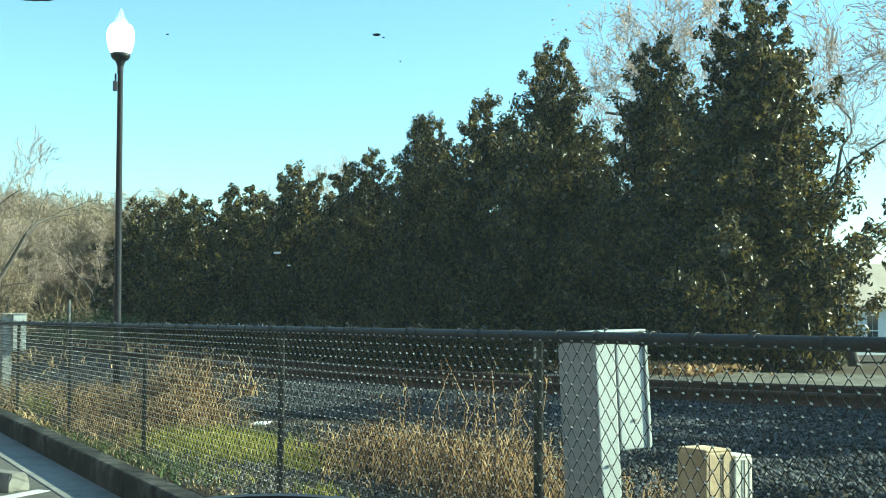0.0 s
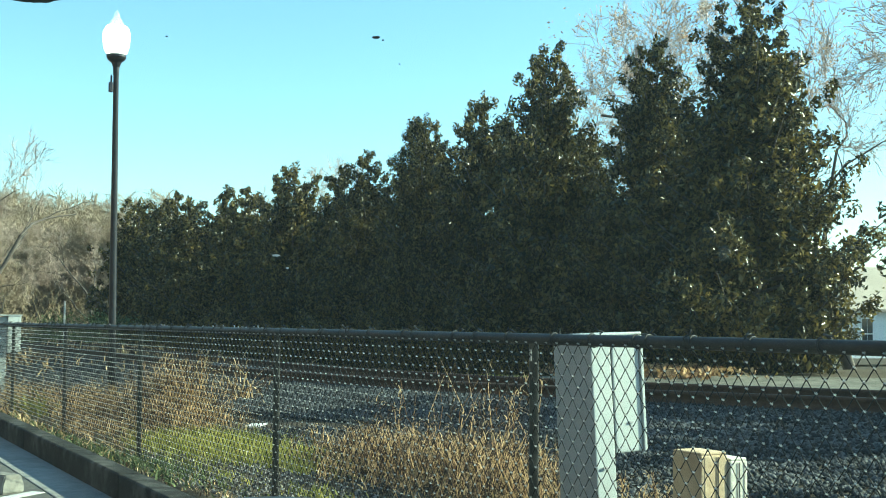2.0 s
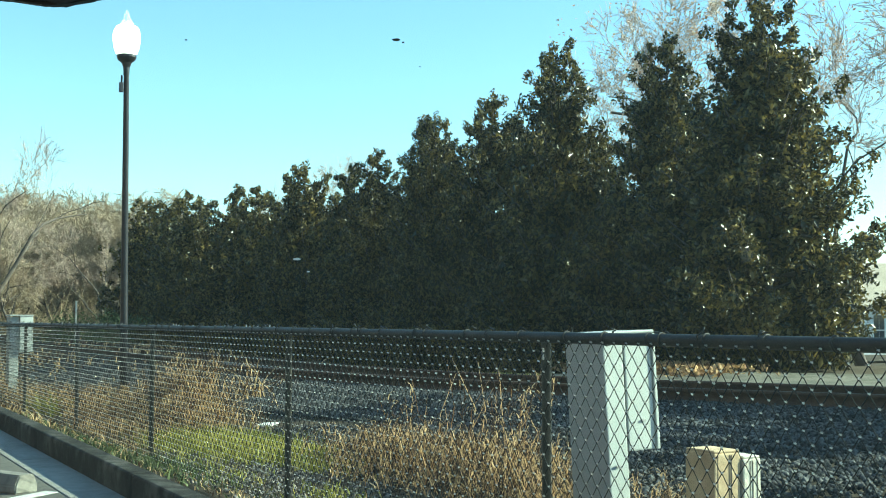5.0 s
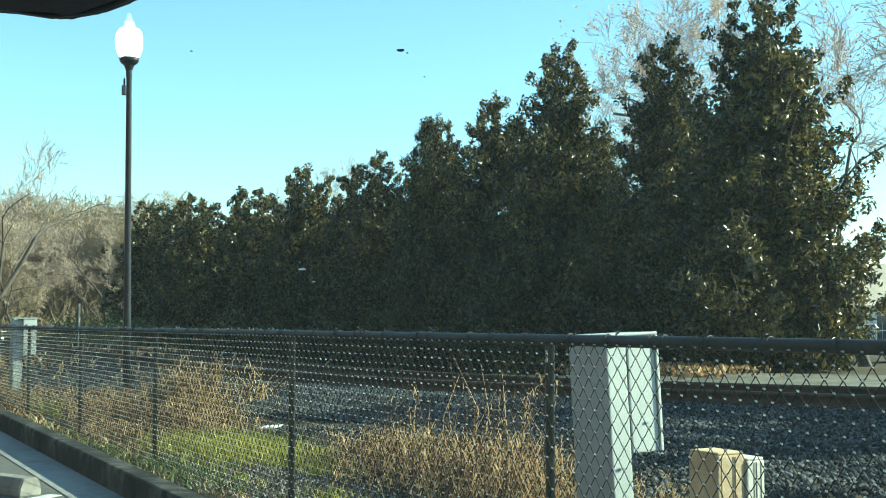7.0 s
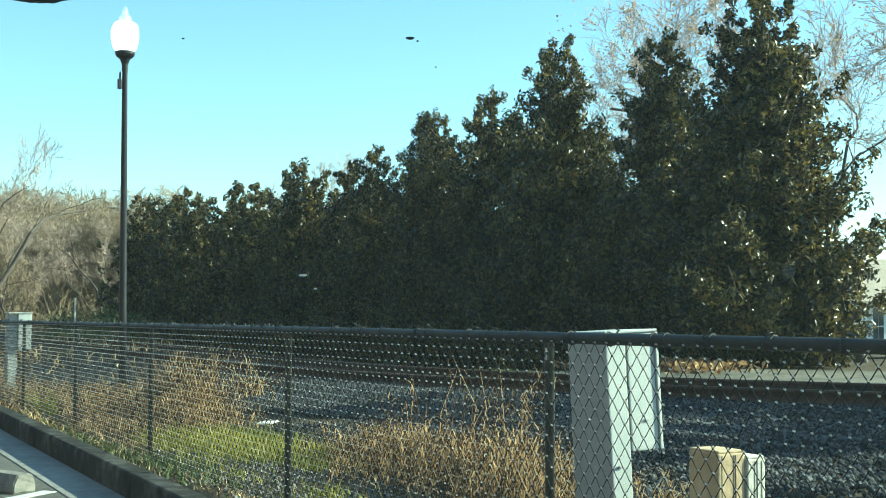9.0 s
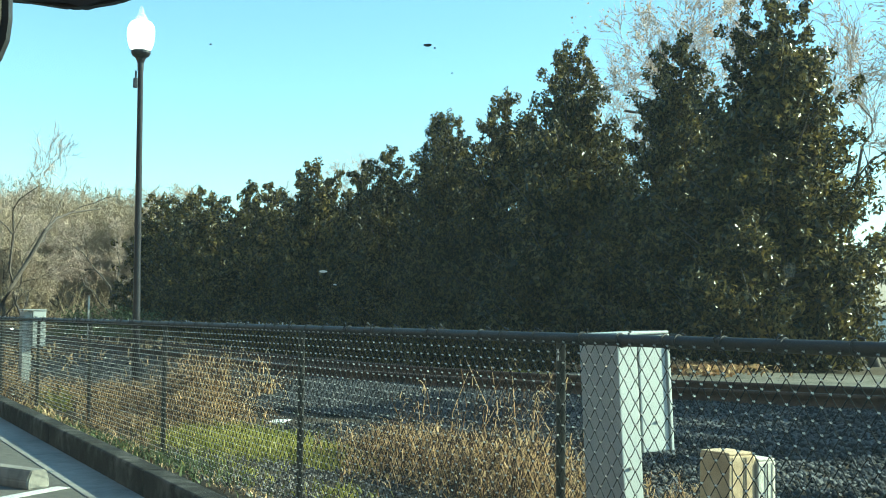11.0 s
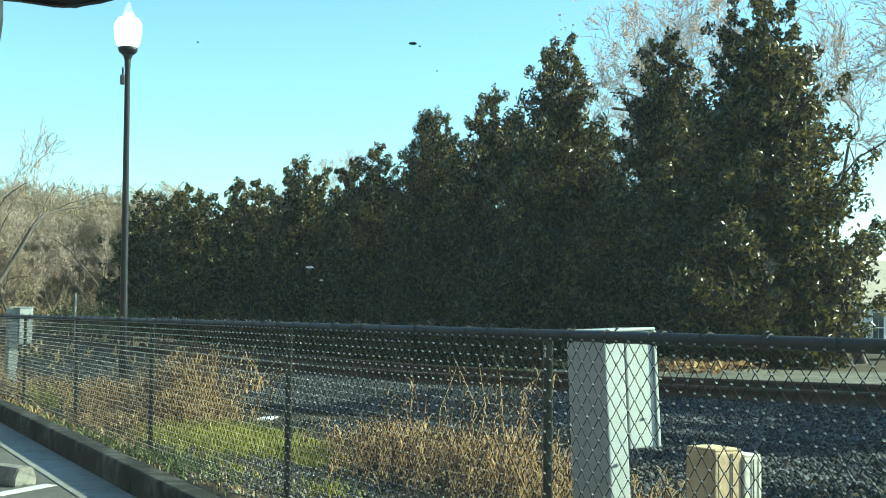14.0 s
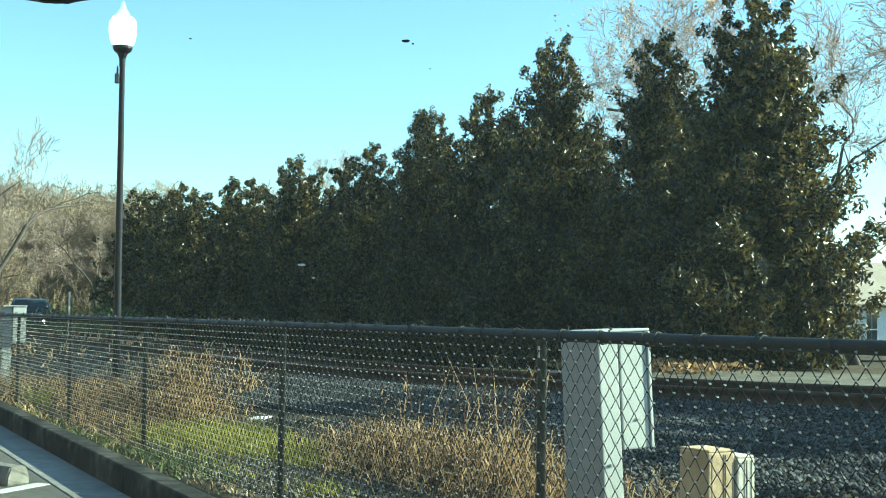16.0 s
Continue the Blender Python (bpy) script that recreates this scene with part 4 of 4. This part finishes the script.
def build_woods():
    """Brown thicket far beyond the bend of the track: upright fine twigs, no single plant to be told apart."""
    rng = np.random.default_rng(61)
    paths = []
    for i in range(5200):
        x, y = rng.uniform(-135, -80), rng.uniform(-4, 30)
        h = rng.uniform(1.5, 4.5) + 2.5 * max(0, noise.noise((x * 0.08, y * 0.1, 3)))
        z = ground_z(x, y)
        lean = rng.normal(size=2) * 0.25
        paths.append([(x, y, z, 0.035), (x + lean[0] * h * 0.4, y + lean[1] * h * 0.4, z + h * 0.55, 0.025), (x + lean[0] * h, y + lean[1] * h, z + h, 0.012)])
        for _ in range(4):
            q = rng.uniform(0.35, 0.9)
            d = rng.normal(size=2) * 0.3 * h
            paths.append([(x + lean[0] * h * q, y + lean[1] * h * q, z + h * q, 0.014), (x + lean[0] * h * q + d[0], y + lean[1] * h * q + d[1], z + h * min(1.1, q + 0.25), 0.008)])
    tagged(new("far_thicket", data_mesh("far_thicket", *tubes(paths, 3), M["brush"])), "brown leafless thicket of far woods", "woods", kind="stuff")
    n = 16000
    c = np.stack([rng.uniform(-150, -90, n), rng.uniform(-8, 40, n), rng.uniform(0, 1, n) ** 1.3 * 4.5 - 1.2], 1)
    V, F = leaf_cloud(c, rng.normal(size=c.shape), rng.uniform(0.25, 0.6, n), rng, 0.5, 0.5)
    tagged(new("far_undergrowth", data_mesh("far_undergrowth", V, F, M["brush"])), "brown undergrowth filling the far woods", "woods", kind="stuff")
    shrub("yellow_shrub", "tall straw-yellow leafless shrub", -66, 8.2, 1.6, 1.4, 3.0, 2600, 0.16, M["shrub"], 62)
    shrub("yellow_shrub", "tall straw-yellow leafless shrub", -70, 5.5, 2.2, 1.8, 2.8, 2600, 0.16, M["shrub"], 63)
    shrub("green_bush", "low dull green bush beside the track", -40, 9.6, 0.9, 0.7, 1.0, 1500, 0.1, M["bush_leaf"], 64)
    shrub("green_bush", "low dull green bush beside the track", -46, 9.4, 1.2, 0.9, 1.1, 1500, 0.11, M["bush_leaf"], 65)
    shrub("gold_shrub", "gold-leaved shrub in autumn colour", -20.4, 25.0, 1.5, 1.3, 5.2, 1700, 0.12, M["shrub"], 66, 0.5)
    # assumed post that carries the small glowing glint
    rf = empty("reflector_post", pose(-47.1, 7.3, 0), "assumed short dark post with a round reflector that glows for its glint", "post")
    part("shaft", a_box(-0.03, 0.03, -0.03, 0.03, -0.1, 0.45, bevel=0.008), M["tie"], rf)
    part("lens", lathe(bmesh.new(), [(0.03, 0.33), (0.05, 0.34), (0.05, 0.4), (0.03, 0.41)], 12), M["reflector"], rf, "reflector with its glint as glow")
    p = empty("marker_post", pose(-41, 8.7, 0), "thin weathered pale marker post by the track", "post")
    part("shaft", a_box(-0.028, 0.028, -0.028, 0.028, -0.1, 1.5, bevel=0.008), M["timber_pale"], p)
    part("cap", a_box(-0.034, 0.034, -0.034, 0.034, 1.502, 1.53, bevel=0.006), M["timber_pale"], p)


def build_lot():
    stop = empty("wheel_stop", pose(-8.06, 1.43, ROAD_Z + 0.02, 0, 0, -155), "worn concrete parking wheel stop, chipped at its end", "wheel stop")
    bm = bmesh.new()
    prof = [(-0.08, 0.0), (0.08, 0.0), (0.08, 0.05), (0.055, 0.115), (-0.055, 0.115), (-0.08, 0.05)]
    a = [bm.verts.new((0, y, z)) for y, z in prof]
    b = [bm.verts.new((1.8, y, z)) for y, z in prof]
    bm.faces.new(a)
    bm.faces.new(b[::-1])
    for i in range(6):
        bm.faces.new((a[i], b[i], b[(i + 1) % 6], a[(i + 1) % 6]))
    bmesh.ops.bevel(bm, geom=bm.edges[:], offset=0.008, segments=2, affect="EDGES")
    part("block", bm, M["concrete_pale"], stop)
    line = a_box(-0.05, 0.05, -4.5, 0, 0, 0.004)
    ob = tagged(part("parking_line", line, M["paint_line"]), "worn white painted parking bay line", "road marking", kind="structure")
    ob.matrix_basis = LOT @ pose(-8.05, 1.58, ROAD_Z + 0.001, 0, 0, 38.4)
    d = empty("scrap_sheet", pose(-10.1, 3.75, 0.06, 8, -4, 30), "flat pale scrap of sheet lying in the weeds", "litter")
    part("sheet", a_box(-0.09, 0.09, -0.06, 0.06, 0, 0.01, bevel=0.003), M["white_paper"], d)


def build_suv(name, label, paint):
    """Front of the car points along its local +x; the ground is its z 0."""
    car = empty(name, pose(-300, 11, -1.2), label, "car")
    bm = bmesh.new()
    side = [(-2.2, 0.45), (2.15, 0.45), (2.25, 0.75), (2.1, 1.0), (1.0, 1.1), (0.35, 1.62), (0.1, 1.7), (-1.7, 1.72), (-2.15, 1.15), (-2.25, 0.8)]
    l = [bm.verts.new((x, -0.93 if z < 1.15 else -0.74, z)) for x, z in side]
    r = [bm.verts.new((x, 0.93 if z < 1.15 else 0.74, z)) for x, z in side]
    bm.faces.new(l)
    bm.faces.new(r[::-1])
    k = len(side)
    for i in range(k):
        bm.faces.new((l[i], r[i], r[(i + 1) % k], l[(i + 1) % k]))
    bmesh.ops.bevel(bm, geom=bm.edges[:], offset=0.07, segments=3, affect="EDGES")
    part("body", bm, paint, car, smooth=True)
    bm = bmesh.new()
    q = [bm.verts.new(p) for p in ((0.98, -0.74, 1.13), (0.98, 0.74, 1.13), (0.43, 0.66, 1.6), (0.43, -0.66, 1.6))]
    bm.faces.new(q)
    g = bmesh.ops.extrude_face_region(bm, geom=bm.faces[:])
    bmesh.ops.translate(bm, verts=[v for v in g["geom"] if isinstance(v, bmesh.types.BMVert)], vec=(0.035, 0, 0.035))
    part("windscreen", bm, M["pane"], car)
    part("grille", a_box(2.2, 2.27, -0.45, 0.45, 0.62, 0.8, bevel=0.02), M["black_plastic"], car)
    part("bumper", a_box(2.05, 2.32, -0.88, 0.88, 0.42, 0.6, bevel=0.05), M["black_plastic"], car)
    for y in (-0.68, 0.68):
        part("headlight", a_box(2.14, 2.34, y - 0.14, y + 0.14, 0.62, 0.78, bevel=0.04), M["headlight"], car, "glowing headlight")
        part("door_mirror", a_box(0.75, 0.9, y * 1.5 - 0.1, y * 1.5 + 0.1, 1.1, 1.25, bevel=0.04), paint, car)
    for x in (-1.4, 1.4):
        for y in (-0.82, 0.82):
            w = lathe(bmesh.new(), [(0.2, -0.11), (0.31, -0.11), (0.34, -0.07), (0.34, 0.07), (0.31, 0.11), (0.2, 0.11)], 20)
            bmesh.ops.rotate(w, verts=w.verts, matrix=Matrix.Rotation(radians(90), 3, "X"))
            o = part("wheel", w, M["tyre"], car)
            o.matrix_basis = pose(x, y, 0.34)
            q = lathe(bmesh.new(), [(0.03, -0.1), (0.19, -0.09), (0.195, 0.09), (0.03, 0.1)], 16)
            bmesh.ops.rotate(q, verts=q.verts, matrix=Matrix.Rotation(radians(90), 3, "X"))
            part("rim", q, M["pale_metal"], o, "silver wheel rim")
    return car


def prism(pts, depth):
    """An outline in the local x and z plane, given thickness along y."""
    bm = bmesh.new()
    a = [bm.verts.new((x, 0, z)) for x, z in pts]
    b = [bm.verts.new((x, depth, z)) for x, z in pts]
    bm.faces.new(a)
    bm.faces.new(b[::-1])
    n = len(pts)
    for i in range(n):
        bm.faces.new((a[i], b[i], b[(i + 1) % n], a[(i + 1) % n]))
    return bm


def facing(p):
    """A pose at p, given in a frame whose x runs to the right, y away along the view and z up, square to the windscreen."""
    turn = Matrix.Rotation(radians(61.8), 4, "Z") @ Matrix.Rotation(radians(3.3), 4, "X")
    return turn @ Matrix.Translation(p)


SPECKS = [(-0.0217, 0.1042), (-0.0737, -0.0112), (0.1629, -0.0087), (-0.1321, 0.1039)]


def build_cabin():
    ws = empty("windscreen", facing((0.0, 0.707, 0.9584)), "slightly dusty clear car windscreen with dirt marks", "windscreen")
    glass = part("glass", a_box(-0.75, 0.75, 0.0, 0.005, -0.45, 0.5), M["clear"], ws)
    glass.visible_shadow = False

    def mark(nm, x, z, w, h, material, label, seed):
        rng = random.Random(seed)
        pts = [(x + w / 2 * math.cos(a) * rng.uniform(0.8, 1.1), z + h / 2 * math.sin(a) * rng.uniform(0.8, 1.1)) for a in [i * 6.283 / 14 for i in range(14)]]
        o = part(nm, prism(pts, -0.0006), material, glass, label)
        o.location.y = -0.0004
        o.visible_shadow = False
    mark("dirt_speck", SPECKS[0][0], SPECKS[0][1], 0.0046, 0.0016, M["dirt"], "dark dirt speck", 1)
    mark("dirt_speck", SPECKS[0][0] + 0.0036, SPECKS[0][1] - 0.0014, 0.0012, 0.0008, M["dirt"], "dark dirt speck", 2)
    mark("white_fleck", SPECKS[1][0], SPECKS[1][1], 0.0042, 0.0013, M["fleck_white"], "pale fleck", 3)
    mark("white_fleck", SPECKS[1][0] + 0.006, SPECKS[1][1] - 0.0066, 0.002, 0.0008, M["fleck_white"], "pale fleck", 4)
    mark("smudge", SPECKS[2][0], SPECKS[2][1], 0.007, 0.009, M["haze_mark"], "faint pale smudge", 5)
    mark("dirt_speck", SPECKS[3][0], SPECKS[3][1], 0.0015, 0.0006, M["dirt"], "dark dirt speck", 6)
    mark("dirt_speck", SPECKS[0][0] + 0.0125, SPECKS[0][1] - 0.014, 0.0009, 0.0007, M["dirt"], "dark dirt speck", 7)
    # the housing at the top of the windscreen
    hs = empty("sensor_housing", facing((-0.1925, 0.675, 1.0747)), "black plastic housing at the top of a windscreen", "housing")
    bm = prism([(-0.12, 0.012), (-0.06, 0.006), (-0.025, 0.0032), (-0.004, 0.0), (0.004, 0.0004), (0.02, 0.003), (0.036, 0.0088), (0.06, 0.024), (0.08, 0.05), (-0.12, 0.05)], 0.01)
    bmesh.ops.bevel(bm, geom=bm.edges[:], offset=0.002, segments=2, affect="EDGES")
    part("shell", bm, M["black_plastic"], hs)
    # the mirror
    mr = empty("rear_view_mirror", facing((-0.232, 0.3895, 1.035)), "dark rear-view mirror with a rounded frame", "mirror")
    ring = []
    for cx, cz, a0 in ((0.09, 0.017, 0), (-0.09, 0.017, 90), (-0.09, -0.017, 180), (0.09, -0.017, 270)):
        ring += [(cx + 0.02 * math.cos(radians(a0 + k * 15)), cz + 0.02 * math.sin(radians(a0 + k * 15))) for k in range(7)]
    part("frame", prism(ring, 0.003), M["black_plastic"], mr)
    face = part("mirror_glass", prism([(x * 0.985, z * 0.96) for x, z in ring], -0.0012), M["mirror_reflection"], mr, "mirror face painted with a dull brown reflection")
    face.location.y = -0.0005
    tg = empty("hanging_tag", facing((-0.1255, 0.389, 0.9526)), "beige card tag with a white edge hanging in the cabin", "tag")
    part("card", prism([(-0.03, 0.004), (-0.0016, 0.0), (-0.012, 0.028), (-0.04, 0.03)], 0.0008), M["card"], tg)
    part("border", prism([(-0.0014, 0.0002), (0.0, 0.0), (0.0006, 0.0015), (-0.0104, 0.0285), (-0.0118, 0.028)], 0.0009), M["white_paper"], tg, "white border")
    own = empty("parked_car", pose(0, 0, ROAD_Z, 0, 0, 151.8), "dark parked car in which the view is taken", "car")
    part("bonnet", a_box(0.75, 2.0, -0.8, 0.8, 0.35, 0.72, bevel=0.12, seg=4), M["car_paint"], own, smooth=True)
    part("scuttle", a_box(0.5, 0.78, -0.8, 0.8, 0.3, 0.84, bevel=0.04), M["black_plastic"], own)
    part("floor_pan", a_box(-1.9, 2.0, -0.8, 0.8, 0.2, 0.36, bevel=0.05), M["black_plastic"], own)
    for x in (-1.3, 1.4):
        for y in (-0.72, 0.72):
            w = lathe(bmesh.new(), [(0.2, -0.1), (0.28, -0.1), (0.31, -0.06), (0.31, 0.06), (0.28, 0.1), (0.2, 0.1)], 20)
            bmesh.ops.rotate(w, verts=w.verts, matrix=Matrix.Rotation(radians(90), 3, "X"))
            part("wheel", w, M["tyre"], own).matrix_basis = pose(x, y, 0.31)
    db = empty("dashboard", facing((-0.066, 0.648, 0.814)), "matt black curved dashboard hump under the windscreen", "dashboard")
    bm = prism([(0.05 * math.cos(a) * 1.6, 0.02 * math.sin(a) - 0.0035) for a in [i * math.pi / 16 for i in range(17)]], 0.006)
    part("hump", bm, M["black_plastic"], db)


build_ground()
build_road()
build_far_ground()
build_ballast()
build_fence()
build_rails()
build_evergreens()
build_bare_trees()
build_woods()
build_lamp()
build_cabinet()
build_timber()
build_house()
build_sky_blocker()
build_weeds()
build_lot()
build_cabin()
suv = build_suv("dark_suv", "dark blue sport-utility car with lit headlights", M["car_paint"])
sedan = build_suv("dark_car", "dark car with lit headlights passing beyond the fence", M["car_paint"])


def motions():
    walk(suv, [
        (0.0, pose(-268.07, 2.83, -1.30, 0, 0, 5.3)),
        (13.0, pose(-118.07, 16.83, -1.35, 0, 0, -2.5)),
        (13.8, pose(-102.79, 16.17, -1.15, 0, 0, -7.4)),
        (14.8, pose(-81.56, 13.43, -0.75, 0, 0, -6.9)),
        (15.2, pose(-74.5, 13.0, -0.55, 0, 0, -7.8)),
        (15.6, pose(-67.0, 12.0, -0.38, 0, 0, -8.5)),
        (16.0, pose(-59.2, 10.8, -0.26, 0, 0, -9.0)),
    ])
    walk(sedan, [
        (0.0, pose(-268.67, 2.24, -1.50, 0, 0, 5.3)),
        (9.2, pose(-118.67, 13.0, -1.50, 0, 0, 5.0)),
        (10.4, pose(-99.0, 14.4, -1.40, 0, 0, 0.0)),
        (11.2, pose(-87.5, 14.2, -1.12, 0, 0, 0.0)),
        (11.5, pose(-84.4, 14.5, -1.03, 0, 0, 20.0)),
        (11.8, pose(-82.6, 16.2, -1.0, 0, 0, 62.0)),
        (12.6, pose(-81.6, 23.5, -1.0, 0, 0, 72.0)),
        (16.0, pose(-76.0, 42.0, -1.4, 0, 0, 73.0)),
    ])


motions()
